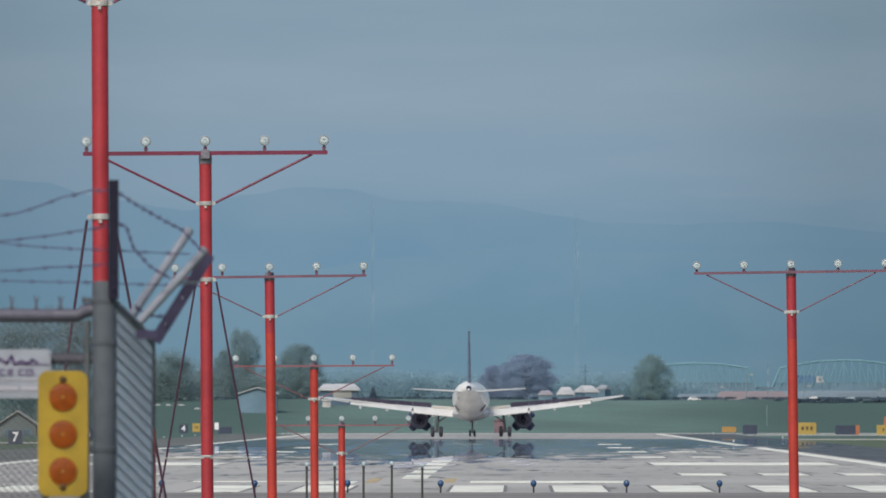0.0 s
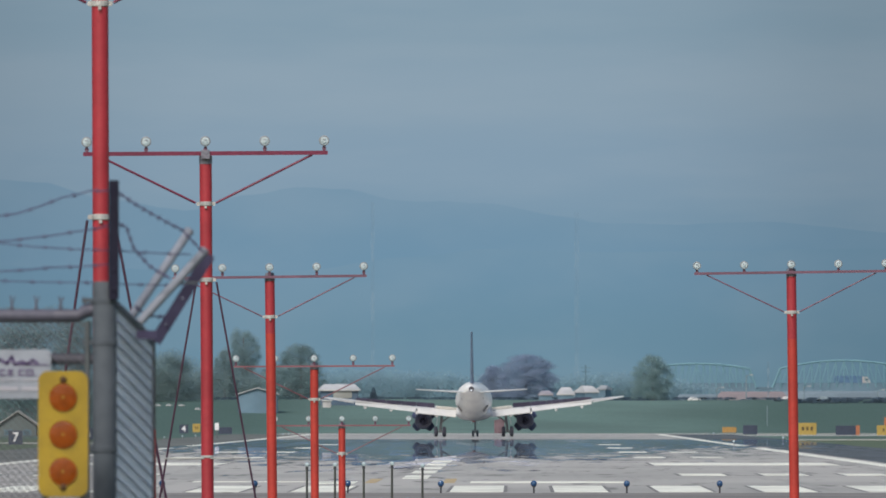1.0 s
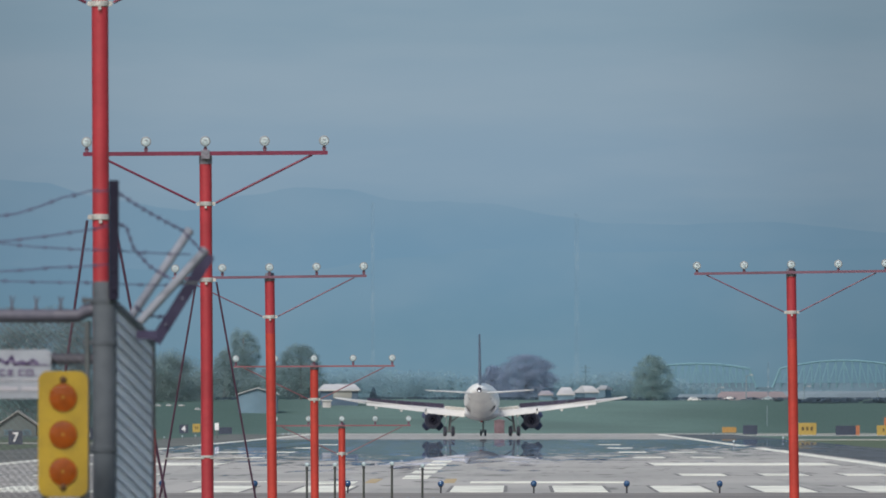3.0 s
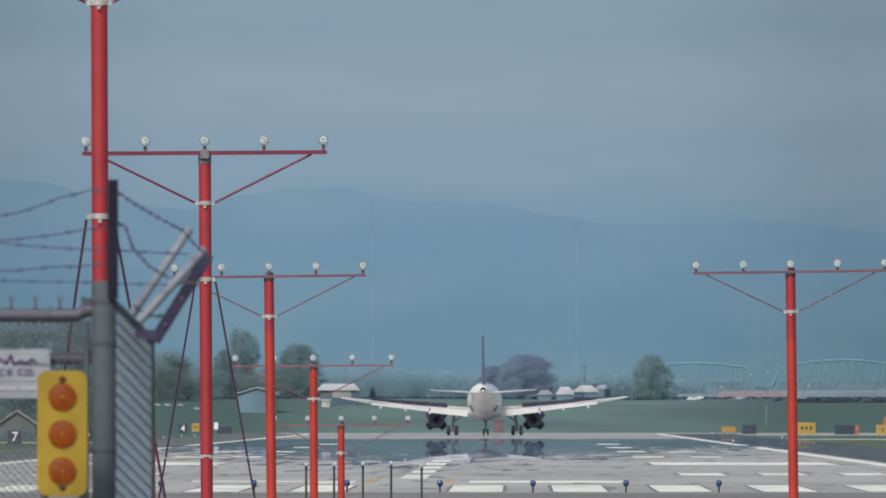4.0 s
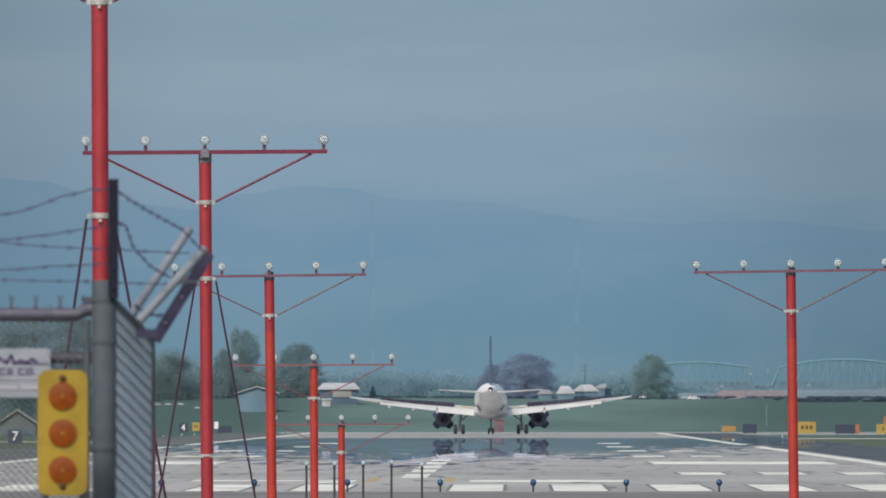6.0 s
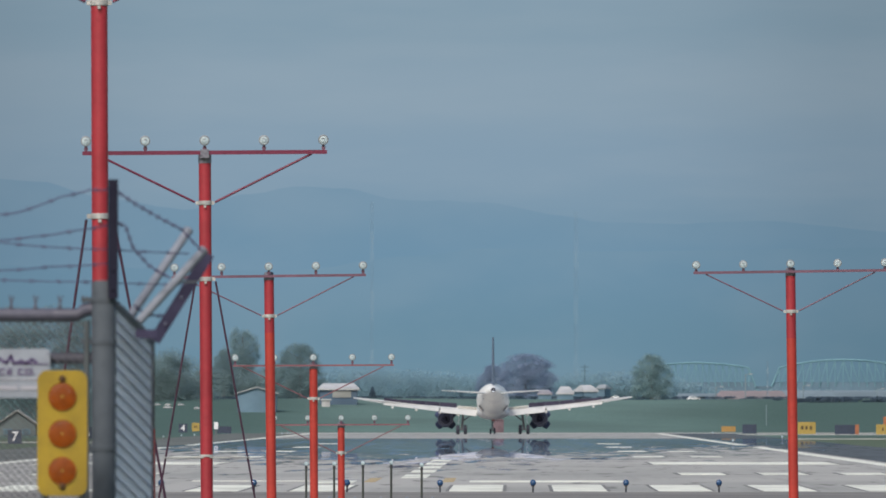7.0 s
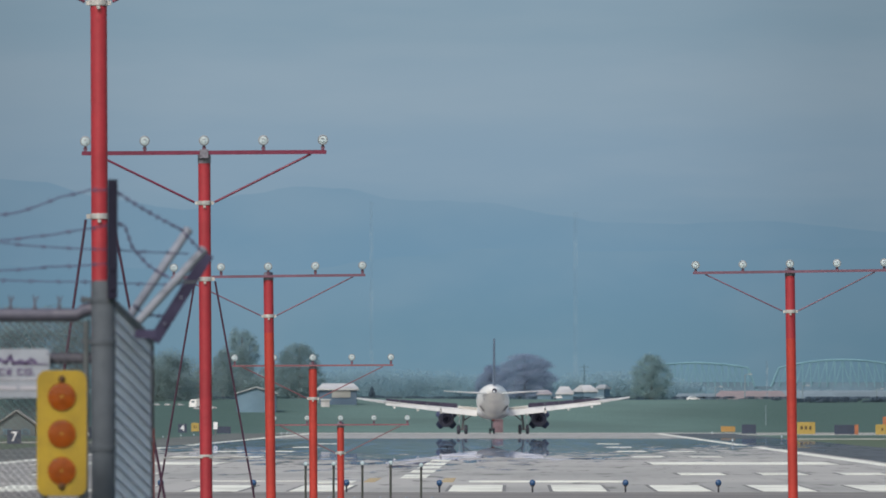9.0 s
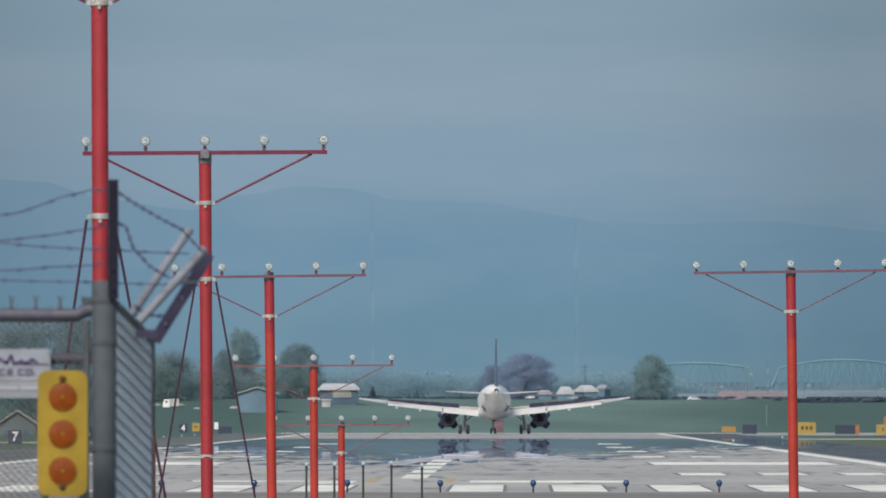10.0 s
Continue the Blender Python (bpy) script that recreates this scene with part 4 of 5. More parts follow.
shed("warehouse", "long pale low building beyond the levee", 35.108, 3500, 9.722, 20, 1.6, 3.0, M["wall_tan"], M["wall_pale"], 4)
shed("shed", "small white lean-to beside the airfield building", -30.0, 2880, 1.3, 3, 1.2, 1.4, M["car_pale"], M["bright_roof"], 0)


def far_car(label, paint, size):
    """A saloon seen far off, scaled down to fit the camera's view: body, cabin and wheels, nose towards +x, standing at
    the origin.
    """
    car = tagged(new("car"), label, "vehicle", "cars on the levee road")
    k = size / 4.3
    part("body", loft(B(), [[(-2.15 * k, v, 0.25 * k), (2.15 * k, v, 0.25 * k), (2.15 * k, v, 0.7 * k), (1.1 * k, v, 0.92 * k), (-1.7 * k, v, 0.95 * k), (-2.15 * k, v, 0.8 * k)] for v in (-0.88 * k, 0.88 * k)]), paint, car)
    cabin = part("cabin", loft(B(), [[(-1.7 * k, v, 0.93 * k), (1.0 * k, v, 0.92 * k), (0.35 * k, v * 0.85, 1.42 * k), (-1.1 * k, v * 0.85, 1.45 * k)] for v in (-0.82 * k, 0.82 * k)]), paint, car)
    for s in (-1, 1):
        part("side_window", loft(B(), [[(-1.3 * k, v, 1.0 * k), (0.7 * k, v, 0.98 * k), (0.25 * k, v * 0.9, 1.3 * k), (-1.0 * k, v * 0.9, 1.32 * k)] for v in (s * 0.70 * k, s * 0.84 * k)]), M["glass_dark"], cabin)
    for wx in (-1.35, 1.35):
        for wy in (-0.8, 0.8):
            part("wheel", turned(B(), (wx * k, (wy - 0.1) * k, 0.32 * k), (0, 1, 0), ((0, 0.32 * k), (0.2 * k, 0.32 * k)), 12), M["tyre"], car)
    return car


def far_lorry(label, paint, box_paint, cab, box, width, high, sill):
    """A lorry: cab in front (+x), box body behind, wheels below; cab and box are their lengths."""
    lorry = tagged(new("truck"), label, "vehicle")
    whole = cab + box
    front, joint, back = whole / 2, whole / 2 - cab, -whole / 2
    cab_part = part("cab", loft(B(), [[(joint + 0.02, v, sill * 0.6), (front, v, sill * 0.6), (front, v, high * 0.52), (front - cab * 0.22, v * 0.92, high * 0.92), (joint + 0.02, v * 0.92, high * 0.95)] for v in (-width / 2, width / 2)]), paint, lorry)
    for s in (-1, 1):
        part("side_window", block(B(), (front - cab * 0.5, s * width * 0.475, high * 0.68), (cab * 0.36, width * 0.06, high * 0.2)), M["glass_dark"], cab_part)
    part("box_body", block(B(), ((back + joint) / 2 - 0.02, 0, (sill + high) / 2), (box - 0.06, width, high - sill), 0.02), box_paint, lorry, "long box body")
    part("chassis", block(B(), ((back + joint) / 2, 0, sill * 0.8), (box, width * 0.5, sill * 0.35)), M["tyre"], lorry)
    for wx in (front - cab * 0.55, joint - box * 0.12, back + box * 0.12, back + box * 0.24):
        for s in (-1, 1):
            part("wheel", turned(B(), (wx, s * width * 0.42 - width * 0.06, sill * 0.5), (0, 1, 0), ((0, sill * 0.5), (width * 0.12, sill * 0.5)), 12), M["tyre"], lorry)
    return lorry


white_car = far_car("white car driving along the levee road", M["car_white"], 1.45)
grey_car = far_car("pale blue-grey car driving along the levee road", M["car_grey"], 1.75)
pink_car = far_car("pale car driving past the hangar", M["car_pale"], 1.55)
still_car = far_car("pale car parked below the wood", M["car_pale"], 1.15)
still_car.matrix_basis = pose(-49.839, 2858, 3.176)
box_truck = far_lorry("white box truck pulling out from behind the hangar", M["car_white"], M["car_pale"], 1.15, 1.40, 0.85, 1.50, 0.30)
trailer_truck = far_lorry("white truck with a dark blue trailer on the bridge", M["car_pale"], M["trailer_blue"], 2.0, 7.0, 1.9, 3.0, 1.25)


for px in (-56.6, -54.9, -52.9):
    row_car = far_car("small pale vehicle parked below the wood", M["car_pale"], 1.05)
    row_car.matrix_basis = pose(px, 2885, ground_z(2885) - 0.02)
parked = far_car("white car parked on the levee", M["car_white"], 2.1)
parked.matrix_basis = pose(29.35, 3040, 4.722, 0, 0, 12)

def street_lamp(x, y, top):
    """A pale lamp post with an arm and a lantern."""
    lamp_post = tagged(new("street_lamp"), "slim pale street lamp beyond the levee", "street lamp", "street lamps")
    base = ground_z(y)
    lamp_post.matrix_basis = pose(x, y, base - 0.05)
    h = top - base
    part("pole", tube(B(), (0, 0, 0), (0, 0, h), 0.13, 0.08, 8), M["wall_pale"], lamp_post)
    part("arm", tube(B(), (0, 0, h), (0.9, 0, h + 0.15), 0.06, 0.05, 6), M["wall_pale"], lamp_post)
    part("lantern", block(B(), (1.0, 0, h + 0.12), (0.6, 0.3, 0.2), 0.05), M["roof"], lamp_post)


for lx, ly, lz in ((41.875, 3350, 9.708), (35.954, 3300, 7.359), (52.421, 3350, 7.64), (64.981, 3300, 6.951)):
    street_lamp(lx, ly, lz)
marker = tagged(new("marker_post"), "thin pale marker post on the levee slope", "post")
marker.matrix_basis = pose(37.106, 2720.0, ground_z(2720) - 0.05)
part("post_tube", tube(B(), (0, 0, 0), (0, 0, 2.9), 0.06), M["wall_pale"], marker)
part("cap", tube(B(), (0, 0, 2.9), (0, 0, 3.0), 0.09), M["wall_pale"], marker)

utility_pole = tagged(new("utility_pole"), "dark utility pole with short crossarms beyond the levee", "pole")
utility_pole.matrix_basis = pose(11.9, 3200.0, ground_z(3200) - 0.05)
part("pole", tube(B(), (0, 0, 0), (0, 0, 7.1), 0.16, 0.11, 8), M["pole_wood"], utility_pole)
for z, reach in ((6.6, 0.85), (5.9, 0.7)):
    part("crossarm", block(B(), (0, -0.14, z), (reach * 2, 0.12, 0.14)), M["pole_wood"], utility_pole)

# ---- trees ----
def leaf_cloud(name, lobes, count, size, seed, material, parent=None, core=None):
    """Many small leaf clumps in uneven lobes (x, y, z, rx, ry, rz); their normals lean to the camera and sky, and a
    little with the lobes and the whole crown, core.
    """
    rng = np.random.default_rng(seed)
    lobe = np.array(lobes, float)
    weight = lobe[:, 3] * lobe[:, 5]
    at = lobe[rng.choice(len(lobe), count, p=weight / weight.sum())]

    def unit(v):
        return v / np.maximum(np.linalg.norm(v, axis=1, keepdims=True), 1e-6)
    d = unit(rng.normal(size=(count, 3))) * rng.random((count, 1)) ** 0.68
    c = at[:, :3] + d * at[:, 3:]
    facing = unit(d + rng.normal(0, 1.2, (count, 3)))
    u = unit(np.cross(facing, rng.normal(size=(count, 3))))
    v = np.cross(facing, u)
    s = size * (0.6 + 0.8 * rng.random((count, 1)))
    verts = np.stack([c + s * (a * u + b * v) for a, b in ((-0.5, -0.3), (0.1, -0.5), (0.55, 0.05), (0.05, 0.5))], 1).reshape(-1, 3)
    # the constant lean evens out the shading, imitating haze over the crown
    out = 0.18 * d + rng.normal(0, 0.04, (count, 3)) + (0, -0.5, 0.5)
    if core:
        out = out + 0.4 * (c - np.array(core[:3])) / np.array(core[3:])
    me = bpy.data.meshes.new(name)
    me.from_pydata(verts.tolist(), [], np.arange(count * 4).reshape(-1, 4).tolist())
    me.polygons.foreach_set("use_smooth", [True] * count)
    me.normals_split_custom_set_from_vertices(np.repeat(unit(out), 4, 0).tolist())
    me.materials.append(material)
    ob = new(name, me)
    ob.parent = parent
    return ob


ROUND = ((0, 0.62), (0.25, 0.92), (0.5, 1.0), (0.75, 0.82), (0.92, 0.5), (1, 0.2))
DOMED = ((0, 0.88), (0.3, 1.0), (0.6, 0.92), (0.8, 0.76), (0.93, 0.56), (1, 0.36))
TALL = ((0, 0.85), (0.3, 0.72), (0.5, 0.8), (0.68, 1.0), (0.85, 0.95), (1, 0.62))
BROAD = ((0, 0.9), (0.3, 1.0), (0.6, 0.98), (0.8, 0.86), (0.93, 0.66), (1, 0.4))
SLIM = ((0, 0.9), (0.5, 0.7), (1, 0.15))


def tree(label, x, y, h, w, leaves, count, size, seed, shape=ROUND, name="tree"):
    """Trunk, limbs and a crown; shape: half widths of the crown up its height."""
    t = tagged(new(name), label, "tree", "trees")
    base = ground_z(y)
    t.matrix_basis = pose(x, y, base - 0.1)
    rng = random.Random(seed)

    def girth(f):
        for (a, ga), (b, gb) in zip(shape, shape[1:]):
            if f <= b:
                return (ga + (gb - ga) * (f - a) / (b - a)) * w * 0.5
        return shape[-1][1] * w * 0.5
    trunk = turned(B(), (0, 0, 0), (0, 0, 1), ((0, 0.045 * h), (0.05 * h, 0.03 * h), (0.45 * h, 0.02 * h), (0.85 * h, 0.005 * h)), 8)
    for k in range(9):
        a, z = rng.random() * 6.3, h * (0.2 + 0.06 * k)
        e = Vector((math.cos(a) * girth(0.3 + 0.06 * k) * 0.6, math.sin(a) * girth(0.3 + 0.06 * k) * 0.6, z + h * 0.14))
        tube(trunk, (0, 0, z), e, 0.012 * h, 0.003 * h, 5)
    part("trunk", trunk, M["bark"], t)
    lobes = []
    for k in range(60):
        f = (k + rng.random()) / 60
        g = girth(f)
        r = min(w * (0.09 + 0.09 * rng.random()), g * 0.9)
        a = 2.4 * k + rng.random()
        reach = max(g - r, 0) * (0.72 + 0.36 * rng.random())
        lobes.append((math.cos(a) * reach, math.sin(a) * reach, h * (0.05 + 0.86 * f), r, r, h * (0.05 + 0.035 * rng.random())))
    for f in (0.12, 0.32, 0.52, 0.72):
        lobes.append((0, 0, h * (0.06 + 0.84 * f), girth(f) * 0.8, girth(f) * 0.8, h * 0.16))
    leaf_cloud("crown", lobes, count, size, seed, leaves, t, (0, 0, h * 0.42, w * 0.5, w * 0.5, h * 0.5))
    return t


def tree_at(label, x, y, top, w, leaves, count=2600, seed=1, shape=ROUND):
    return tree(label, x, y, top - ground_z(y) + 0.1, w * 1.06, leaves, count * 14, 0.11, seed, shape)


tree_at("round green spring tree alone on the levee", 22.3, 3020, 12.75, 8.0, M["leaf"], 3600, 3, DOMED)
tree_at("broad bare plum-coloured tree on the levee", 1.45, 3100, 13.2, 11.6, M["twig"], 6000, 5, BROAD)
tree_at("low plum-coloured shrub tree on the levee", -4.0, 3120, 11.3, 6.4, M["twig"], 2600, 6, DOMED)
tree_at("tall green tree behind the hangar, paled by haze", -47.9, 3200, 18.1, 7.0, M["leaf_pale"], 5200, 8, TALL)
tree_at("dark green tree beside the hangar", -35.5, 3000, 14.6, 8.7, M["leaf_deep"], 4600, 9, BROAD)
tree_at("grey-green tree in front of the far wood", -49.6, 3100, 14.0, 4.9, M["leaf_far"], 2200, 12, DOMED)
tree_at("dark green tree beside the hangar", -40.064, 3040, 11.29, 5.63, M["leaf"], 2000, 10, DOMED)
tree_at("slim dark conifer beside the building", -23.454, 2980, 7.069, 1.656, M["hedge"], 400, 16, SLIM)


def woods(x0, x1, y, tops, count, leaves, seed, label):
    """A belt of far woodland or scrub as one mass with an uneven top."""
    rng = random.Random(seed)
    lobes = []
    low = max(tops) < 8
    n = max(12, int((x1 - x0) / (0.8 if low else 1.3)))
    base = ground_z(y)
    for k in range(n):
        f = (k + rng.random()) / n
        x = x0 + (x1 - x0) * f
        i = min(int(f * (len(tops) - 1)), len(tops) - 2)
        g = f * (len(tops) - 1) - i
        top = tops[i] * (1 - g) + tops[i + 1] * g + rng.uniform(-0.25, 0.12) * (1 if low else 5 if y < 3500 else 2)
        tall = max(top - base, 0.6)
        layers = 2 if low else max(4, round(tall / 2.2))
        for k2 in range(layers):
            r = tall * 0.45 if low else min(1.2 + 1.3 * rng.random(), tall * 0.4) if y < 3500 else tall * 0.4
            rz = min(r, tall * 0.3)
            z = base + rz * 0.5 + (tall - 1.5 * rz) * k2 / (layers - 1)
            lobes.append((x + rng.uniform(-1.5, 1.5), y + rng.uniform(-5, 5), z, r * (3.0 if low else 1.4), r, rz))
    wood = leaf_cloud("woodland", lobes, count * 12, 0.24 if y > 3500 else 0.17, seed, leaves)
    return tagged(wood, label, "woods", kind="stuff")


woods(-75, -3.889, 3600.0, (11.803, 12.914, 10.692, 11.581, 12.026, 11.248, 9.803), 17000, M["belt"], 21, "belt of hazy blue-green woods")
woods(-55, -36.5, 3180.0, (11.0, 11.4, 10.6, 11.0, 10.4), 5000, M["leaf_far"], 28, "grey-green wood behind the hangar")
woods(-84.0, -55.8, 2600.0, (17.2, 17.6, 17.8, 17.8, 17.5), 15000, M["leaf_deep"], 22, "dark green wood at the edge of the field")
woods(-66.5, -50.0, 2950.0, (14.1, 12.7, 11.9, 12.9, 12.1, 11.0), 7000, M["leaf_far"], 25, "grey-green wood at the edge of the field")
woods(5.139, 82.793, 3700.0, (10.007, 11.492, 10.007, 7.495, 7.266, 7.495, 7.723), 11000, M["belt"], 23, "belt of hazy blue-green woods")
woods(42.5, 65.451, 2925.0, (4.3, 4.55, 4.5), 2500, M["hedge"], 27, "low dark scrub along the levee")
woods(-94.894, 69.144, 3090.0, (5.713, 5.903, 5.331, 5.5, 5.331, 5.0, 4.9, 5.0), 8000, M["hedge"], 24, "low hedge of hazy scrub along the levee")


# ---- far bridge and radio masts ----
def truss_span(x0, x1, y, deck, crown, end):
    span = tagged(new("truss_bridge"), "steel truss bridge span with an arched top, teal with haze", "bridge", "bridge spans")
    span.matrix_basis = pose((x0 + x1) / 2, y, 0)
    w, n = x1 - x0, 18
    r = 0.13

    def top(t):
        return deck + (end - deck) + (crown - end) * (1 - (2 * t - 1) ** 2) if 0.02 < t < 0.98 else deck
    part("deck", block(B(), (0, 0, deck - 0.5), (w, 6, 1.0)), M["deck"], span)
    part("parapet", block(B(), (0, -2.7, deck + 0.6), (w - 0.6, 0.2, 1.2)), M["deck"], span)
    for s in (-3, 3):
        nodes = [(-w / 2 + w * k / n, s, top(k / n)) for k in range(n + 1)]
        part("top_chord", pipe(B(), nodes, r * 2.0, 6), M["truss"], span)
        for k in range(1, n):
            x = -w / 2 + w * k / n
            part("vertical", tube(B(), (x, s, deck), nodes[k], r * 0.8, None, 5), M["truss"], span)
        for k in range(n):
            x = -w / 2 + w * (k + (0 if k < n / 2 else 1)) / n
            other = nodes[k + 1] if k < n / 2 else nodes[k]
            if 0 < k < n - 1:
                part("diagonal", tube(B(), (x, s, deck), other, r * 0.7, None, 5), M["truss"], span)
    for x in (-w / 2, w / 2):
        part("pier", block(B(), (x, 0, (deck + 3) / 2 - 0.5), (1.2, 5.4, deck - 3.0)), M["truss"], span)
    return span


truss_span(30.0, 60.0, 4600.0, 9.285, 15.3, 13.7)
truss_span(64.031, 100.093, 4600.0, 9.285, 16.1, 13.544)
causeway = tagged(new("viaduct"), "long bridge deck on piers, teal with haze", "bridge")
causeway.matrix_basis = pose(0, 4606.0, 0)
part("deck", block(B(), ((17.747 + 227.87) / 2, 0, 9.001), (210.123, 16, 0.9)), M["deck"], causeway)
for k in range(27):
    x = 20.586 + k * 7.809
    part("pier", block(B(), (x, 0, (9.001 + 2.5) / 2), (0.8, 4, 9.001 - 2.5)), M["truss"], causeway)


def radio_mast(x, y, top, width):
    """A slender lattice mast in bands of pale and plum paint, both hazed towards the hills' blue."""
    mast = tagged(new("radio_mast"), "very faint slender lattice radio mast", "radio mast", "radio masts")
    base = ground_z(y)
    mast.matrix_basis = pose(x, y, base)
    h, n = top - base, 7
    for k in range(n):
        z0, z1 = h * k / n, h * (k + 1) / n
        bm = B()
        legs = [Vector((width * c, width * s, 0)) for c, s in ((-1, -0.6), (1, -0.6), (0, 1))]
        for leg in legs:
            tube(bm, leg + Vector((0, 0, z0)), leg + Vector((0, 0, z1)), 0.018, None, 4)
        steps = 5
        for i in range(steps):
            za, zb = z0 + (z1 - z0) * i / steps, z0 + (z1 - z0) * (i + 1) / steps
            for j in range(3):
                tube(bm, legs[j] + Vector((0, 0, za)), legs[(j + 1) % 3] + Vector((0, 0, zb)), 0.012, None, 4)
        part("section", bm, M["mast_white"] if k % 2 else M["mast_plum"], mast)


radio_mast(-35.556, 4500.0, 54.692, 0.35)
radio_mast(14.583, 4500.0, 52.192, 0.45)
radio_mast(45.222, 3300.0, 12.044, 0.15)


# ---- airliner ----
def fuselage_rings(stations, n=28):
    return [[Vector((rx * math.cos(2 * math.pi * i / n), y, zc + rz * math.sin(2 * math.pi * i / n))) for i in range(n)] for y, rx, rz, zc in stations]


def wing_section(x, y_lead, chord, z, thick, twist=0.0):
    """A closed aerofoil outline in the plane x = const, nose forward (+y)."""
    prof = ((0, 0), (0.03, 0.32), (0.12, 0.5), (0.35, 0.55), (0.65, 0.38), (1, 0.03), (1, -0.03), (0.65, -0.25), (0.35, -0.45), (0.12, -0.42), (0.03, -0.25))
    return [Vector((x, y_lead - c * chord, z + t * thick - twist * c * chord)) for c, t in prof]


def flat_panel(bm, corners, thick):
    """A thin tapered panel over four corners: leading inner, leading outer, trailing outer, trailing inner."""
    a, b, c, d = (Vector(v) for v in corners)
    nrm = (b - a).cross(d - a).normalized()
    loft(bm, [[a + nrm * thick / 2, d + nrm * thick * 0.2, d - nrm * thick * 0.2, a - nrm * thick / 2], [b + nrm * thick / 2, c + nrm * thick * 0.2, c - nrm * thick * 0.2, b - nrm * thick / 2]])
    return bm


def airliner():
    """Narrow-body twin-jet, on its main wheels at the origin, nose towards +y."""
    plane = tagged(new("airliner"), "white twin-jet airliner with dark fin, flaps and spoilers out, rolling", "airplane")
    st = [(17.7, 0.08, 0.08, 3.25), (17.3, 0.55, 0.55, 3.3), (16.2, 1.15, 1.15, 3.45), (14.4, 1.7, 1.72, 3.65), (12.0, 1.96, 2.02, 3.8), (6, 1.975, 2.07, 3.82), (-6.5, 1.975, 2.07, 3.82),
          (-9.5, 1.9, 1.92, 3.97), (-12.5, 1.62, 1.58, 4.32), (-15.5, 1.17, 1.12, 4.68), (-18.0, 0.68, 0.64, 4.95), (-19.5, 0.34, 0.34, 5.06), (-19.85, 0.26, 0.26, 5.08)]
    body = part("fuselage", loft(B(), fuselage_rings(st)), M["skin"], plane, "white rounded fuselage", True)
    part("exhaust_pipe", turned(B(), (0, -19.8, 5.08), (0, -1, 0), ((0, 0.29), (0.16, 0.29), (0.16, 0.23), (0.06, 0.2)), 16), M["tyre"], body, "dark auxiliary exhaust", True)
    part("tail_light", turned(B(), (-0.02, -19.97, 4.94), (0, -1, 0), ((0, 0.08), (0.05, 0.065), (0.07, 0.01)), 10), M["tail_glow"], body, "bright white tail light")
    part("belly_fairing", loft(B(), fuselage_rings([(7.5, 0.6, 0.3, 2.1), (6.2, 1.6, 0.6, 2.2), (3, 2.05, 0.85, 2.35), (-2, 2.05, 0.85, 2.35), (-4.5, 1.5, 0.6, 2.3), (-6.5, 0.5, 0.3, 2.2)], 20)), M["belly"], plane, "grey-white belly fairing", True)
    part("beacon", turned(B(), (0.0, -2.5, 1.52), (0, 0, -1), ((0, 0.17), (0.10, 0.16), (0.17, 0.06)), 12), M["beacon"], plane, "red flashing beacon")
    for s in (-1, 1):
        part("slanted_plate", block(B(), (s * 1.50, -10.2, 2.90), (0.10, 1.0, 0.85), 0.0, Matrix.Rotation(radians(s * 36), 4, "Y")), M["strut"], body, "dark slanted plate low on the rear fuselage")
    for s in (-1, 1):
        part("root_mark", loft(B(), [circle(Vector((s * x, y, z)), Vector((0, 1, 0)), Vector((0, 0, 1)), 0.16, 8) for x, y, z in ((1.16, -14.6, 4.30), (1.24, -14.4, 4.05))]), M["strut"], body, "grey mark below the tailplane root")
    # fin and rudder
    fin = loft(B(), [[Vector((t * w, y, z)) for t, y in outline] for z, w, outline in (
        (5.3, 0.22, ((0, -10.4), (0.6, -12.2), (1, -14.4), (0.7, -16.4), (-0.7, -16.4), (-1, -14.4), (-0.6, -12.2), (-0.01, -10.41))),
        (6.1, 0.20, ((0, -11.8), (0.6, -13.0), (1, -14.8), (0.7, -16.7), (-0.7, -16.7), (-1, -14.8), (-0.6, -13.0), (-0.01, -11.81))),
        (11.47, 0.10, ((0, -16.6), (0.6, -17.0), (1, -17.7), (0.7, -18.6), (-0.7, -18.6), (-1, -17.7), (-0.6, -17.0), (-0.01, -16.61))))])
    fin_part = part("fin", fin, M["fin"], plane, "plum tail fin, blued by haze")
    part("rudder", loft(B(), [[Vector((x * w, y, z)) for x, y in ((1, a), (0.1, b), (-0.1, b), (-1, a))] for z, w, a, b in ((5.7, 0.14, -16.45, -18.3), (11.42, 0.06, -18.62, -19.6))]), M["fin"], fin_part, "plum rudder, blued by haze")
    part("fin_fillet", loft(B(), [[Vector((x * w, y, z)) for x, y in ((0, a), (1, (a + b) / 2), (0, b), (-1, (a + b) / 2))] for z, w, a, b in ((5.2, 0.36, -9.6, -17.2), (5.95, 0.2, -11.4, -16.9))]), M["fin_base"], fin_part, "maroon fin root")
    for s in (-1, 1):
        stab = part("tailplane", loft(B(), [wing_section(s * 0.8, -13.9, 3.6, 4.72, 0.26), wing_section(s * 6.22, -16.9, 1.5, 5.04, 0.10)]), M["wing"], plane, "white tailplane", True)
        part("elevator", flat_panel(B(), ((s * 0.9, -17.5, 4.72), (s * 6.1, -18.4, 5.03), (s * 6.1, -18.9, 5.02), (s * 0.9, -18.5, 4.70)), 0.08), M["wing"], stab)
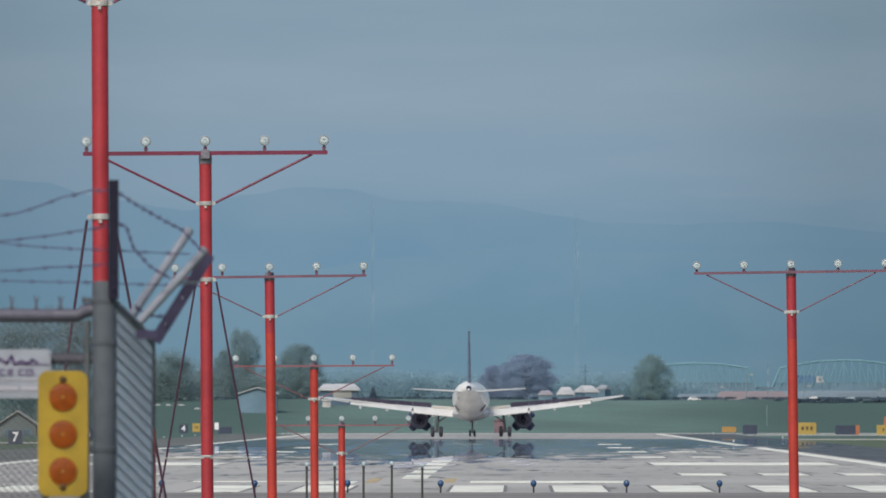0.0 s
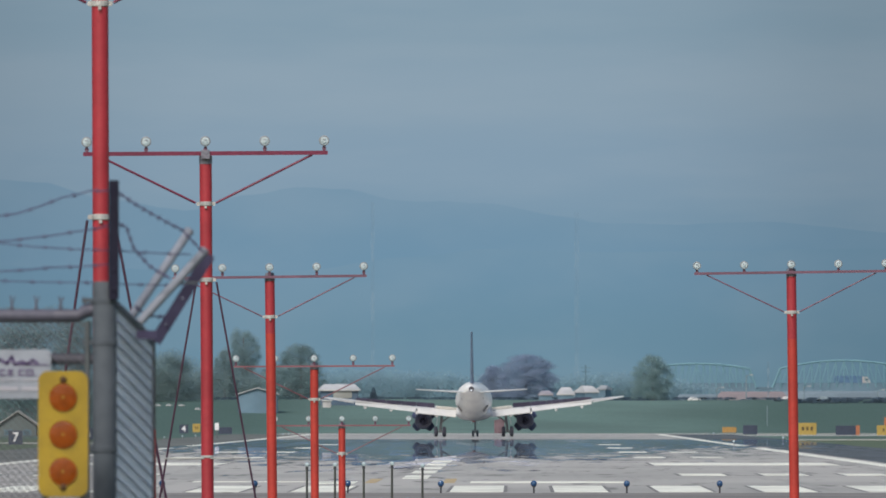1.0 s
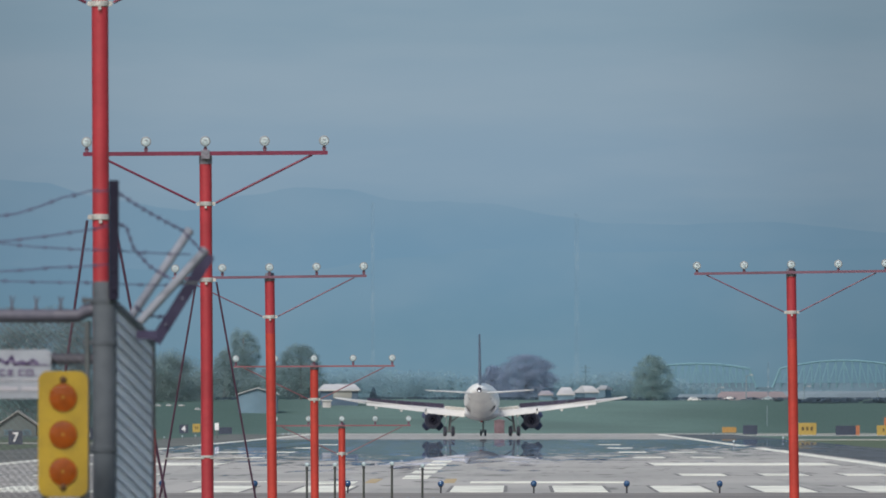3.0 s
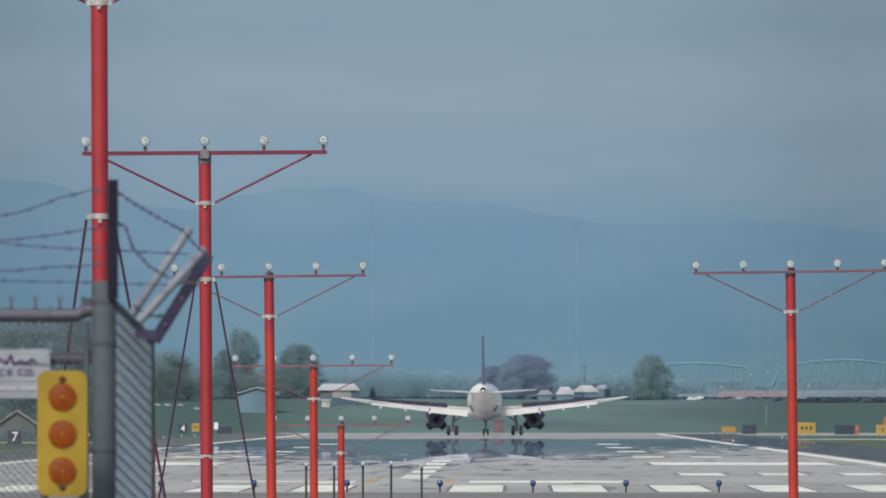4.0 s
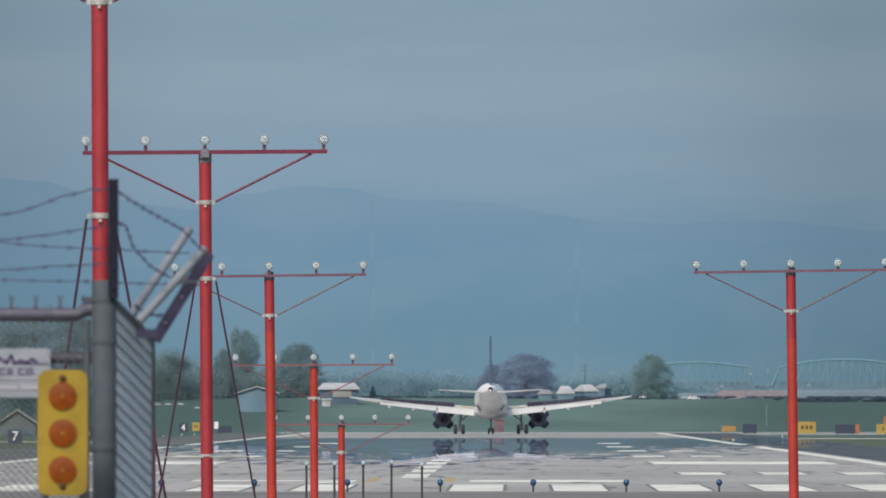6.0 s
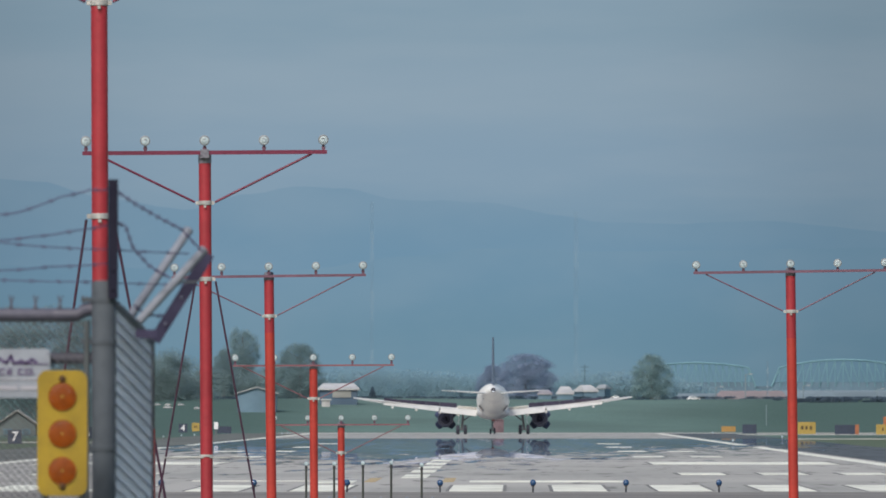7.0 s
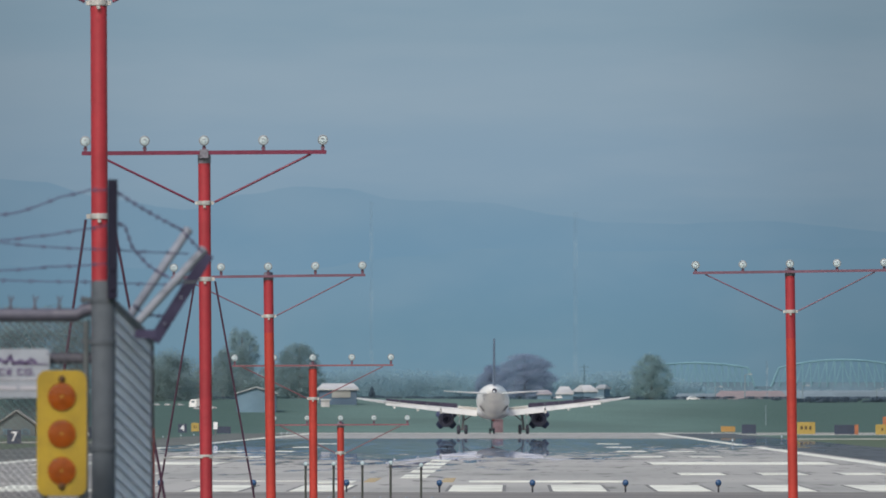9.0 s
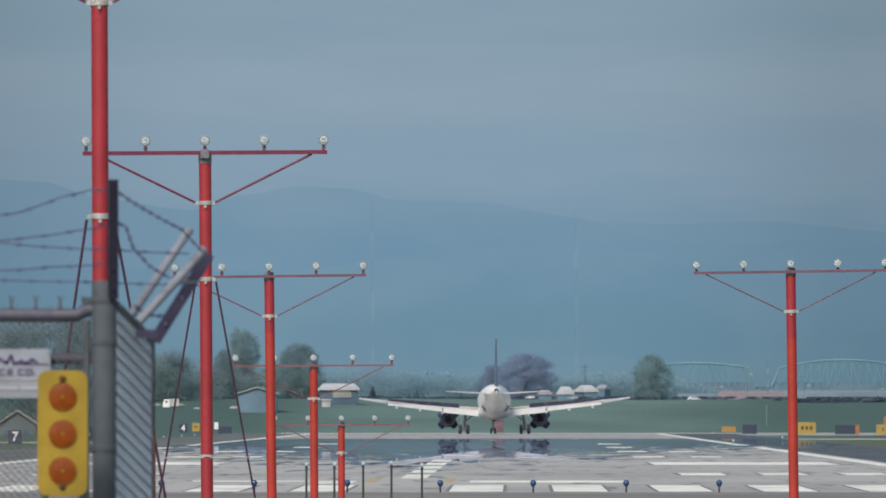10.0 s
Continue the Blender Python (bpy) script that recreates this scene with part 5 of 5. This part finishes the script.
        wing = part("wing", loft(B(), [wing_section(s * 1.5, 6.4, 7.0, 2.55, 0.85, 0.02), wing_section(s * 6.4, 3.6, 4.3, 2.98, 0.52, 0.02), wing_section(s * 16.9, -2.7, 1.5, 4.20, 0.17, 0.0)]), M["wing"], plane, "white swept wing", True)
        # flaps lowered behind the wing
        part("flap", flat_panel(B(), ((s * 2.0, -0.5, 2.62), (s * 6.35, -0.75, 2.98), (s * 6.35, -1.75, 2.42), (s * 2.0, -1.75, 1.93)), 0.14), M["wing"], wing, "white inner flap, lowered")
        part("flap", flat_panel(B(), ((s * 6.55, -0.75, 3.00), (s * 13.3, -2.75, 3.66), (s * 13.3, -3.35, 3.36), (s * 6.55, -1.75, 2.54)), 0.10), M["wing"], wing, "white outer flap, lowered")
        part("aileron", flat_panel(B(), ((s * 13.45, -2.75, 3.67), (s * 16.75, -4.0, 4.18), (s * 16.75, -4.45, 4.13), (s * 13.45, -3.4, 3.56)), 0.10), M["wing"], wing)
        # raised spoilers along the top of the wing
        for x0, x1 in ((4.4, 6.42), (6.46, 8.14), (8.18, 9.84), (9.88, 11.54), (11.58, 13.25)):
            def lead(v):
                return -0.10 - max(v - 6.4, 0) * 0.29, 2.78 + (v - 2) * 0.092
            (ya, za), (yb, zb) = lead(x0), lead(x1)
            up0, up1 = 0.58 - 0.018 * x0, 0.58 - 0.018 * x1
            part("spoiler", flat_panel(B(), ((s * x0, ya + 0.5, za), (s * x1, yb + 0.5, zb), (s * x1, yb + 0.1, zb + up1), (s * x0, ya + 0.1, za + up0)), 0.05), M["spoiler"], wing, "dark raised spoiler")
        part("inner_panel", flat_panel(B(), ((s * 2.0, 0.4, 2.72), (s * 4.3, 0.4, 2.92), (s * 4.3, -0.1, 3.22), (s * 2.0, -0.1, 3.02)), 0.05), M["skin"], wing)
        for x, z, y in ((6.45, 2.52, -0.6), (9.3, 2.85, -1.5), (12.2, 3.15, -2.4), (4.2, 2.2, -0.6)):
            part("flap_fairing", turned(B(), (s * x, y + 1.4, z + 0.1), (0, -1, -0.12), ((0, 0.02), (0.5, 0.15), (1.4, 0.19), (2.3, 0.10), (2.7, 0.02)), 10), M["skin"], wing, "", True)
        # engine with pylon
        eng = part("engine", turned(B(), (s * 5.75, 6.6, 1.58), (0, -1, 0), ((0, 0.80), (-0.12, 0.90), (0.2, 0.98), (1.2, 1.02), (2.4, 0.98), (3.1, 0.88), (3.1, 0.80), (2.0, 0.74)), 24), M["engine"], plane, "dark blue engine cowling", True)
        part("exhaust_cone", turned(B(), (s * 5.75, 4.6, 1.58), (0, -1, 0), ((0, 0.70), (1.3, 0.60), (2.2, 0.42), (2.2, 0.34), (1.6, 0.3), (2.6, 0.05)), 20), M["hot_metal"], eng, "dark metal exhaust", True)
        part("reverser_sleeve", turned(B(), (s * 5.75, 3.3, 1.58), (0, -1, 0), ((-0.5, 0.98), (0.1, 0.96), (0.35, 0.90), (0.35, 0.84)), 24), M["engine"], eng, "", True)
        # four pivoting doors swung out across the jet
        for a in (38, 142, 222, 318):
            c, sn = math.cos(radians(a)), math.sin(radians(a))
            out, across = Vector((c, 0, sn)), Vector((-sn, 0, c))
            hub = Vector((s * 5.75, 4.2, 1.58))
            rings = [[hub + out * reach + Vector((0, y + dy, 0)) + across * (w * v) for v, dy in ((-1, -0.04), (-0.5, -0.12), (0.5, -0.12), (1, -0.04), (1, 0.12), (-1, 0.12))]
                     for reach, y, w in ((0.72, 0.0, 0.46), (1.02, 0.12, 0.50), (1.30, 0.35, 0.44), (1.42, 0.55, 0.30))]
            part("reverser_door", loft(B(), rings), M["engine"], eng, "dark open reverser door", True)
        part("pylon", loft(B(), [[Vector((s * 5.75 + dx, y, z)) for dx, y in ((-0.2, 5.6), (0.2, 5.6), (0.15, 1.6), (-0.15, 1.6))] for z in (2.3, 3.0)]), M["belly"], eng)
        # main gear
        leg = part("main_leg", tube(B(), (s * 3.8, 0, 0.3), (s * 3.55, 0.1, 2.5), 0.14, None, 10), M["strut"], plane, "grey main gear leg", True)
        part("side_brace", tube(B(), (s * 3.75, 0, 1.3), (s * 2.3, 0.1, 2.3), 0.08, None, 8), M["strut"], leg)
        part("gear_door", block(B(), (s * 4.1, 0.1, 1.7), (0.06, 1.0, 1.3), 0.0, Matrix.Rotation(radians(-s * 8), 4, "Y")), M["belly"], leg)
        part("axle", tube(B(), (s * 3.8 - 0.5, 0, 0.305), (s * 3.8 + 0.5, 0, 0.305), 0.09, None, 8), M["strut"], leg)
        for o in (-0.465, 0.465):
            wheel(plane, s * 3.8 + o, 0, 0.585, 0.21)
    nose_leg = part("nose_leg", tube(B(), (0, 12.65, 0.1), (0, 12.9, 2.2), 0.10, None, 10), M["strut"], plane, "grey nose gear leg", True)
    for s in (-1, 1):
        part("nose_door", block(B(), (s * 0.42, 12.4, 1.6), (0.04, 1.2, 0.7)), M["belly"], nose_leg)
        wheel(plane, s * 0.25, 12.64, 0.38, 0.11)
    for child in plane.children:
        if not child.name.startswith("wheel"):
            child.location.z += 0.28  # raised to fit the camera's view, where the mirage stretches the legs
    return plane


def wheel(parent, x, y, r, half):
    w = part("wheel", turned(B(), (x - half, y, r), (1, 0, 0), ((0, r * 0.75), (half * 0.3, r * 0.95), (half * 0.8, r), (half * 1.2, r), (half * 1.7, r * 0.95), (half * 2, r * 0.75)), 20), M["tyre"], parent, "black tyre", True)
    part("rim", turned(B(), (x - half - 0.01, y, r), (1, 0, 0), ((0, r * 0.45), (half * 2 + 0.02, r * 0.45)), 14), M["strut"], w)


plane = airliner()


# ---- what moves ----
def motions():
    """The airliner rolls away down the runway, braking, and drifts back towards the centreline; cars and trucks pass beyond."""
    def steady(thing, x, speed, y, z, turn):
        walk(thing, [(t, pose(x + speed * t, y, z, 0, 0, turn)) for t in range(11)])
    steady(white_car, 49.489, -4.722, 3060.0, 5.067, 180)
    steady(grey_car, 55.555, -4.622, 3056.0, 4.922, 180)
    steady(pink_car, -78.599, 3.445, 2862.0, 3.265, 0)
    steady(trailer_truck, 72.549, 11.571, 4600.0, 9.285, 0)
    walk(box_truck, [(t, pose(-0.089 + 0.089 * a, 2868.0, 3.399, 0, 0, 180)) for t, a in (
        (0, -460), (3, -460), (6, -460), (6.5, -461), (7, -473), (7.25, -480.5), (7.5, -488), (7.75, -500), (8, -512), (8.5, -536), (9, -560), (9.5, -584), (10, -608))])

    def at(t, x, turn):
        y = 2029.0 + 34.6 * t - 0.93 * t * t
        return t, pose(x, y, 0.0, 0, -0.2, turn)
    walk(plane, [at(0, -5.117, -0.50), at(0.5, -5.048, -0.54), at(1, -4.907, -0.58), at(1.5, -4.717, -0.62), at(2, -4.549, -0.66), at(2.5, -4.312, -0.70), at(3.2, -4.061, -0.59), at(4, -3.746, -0.47), at(4.5, -3.617, -0.40), at(5, -3.472, -0.25), at(5.5, -3.276, -0.10), at(6.2, -3.078, 0.08), at(7, -2.886, 0.28), at(7.5, -2.854, 0.40), at(8, -2.846, 0.48), at(8.5, -2.761, 0.56), at(9, -2.855, 0.64), at(9.5, -2.781, 0.72), at(10, -2.790, 0.80)])


motions()
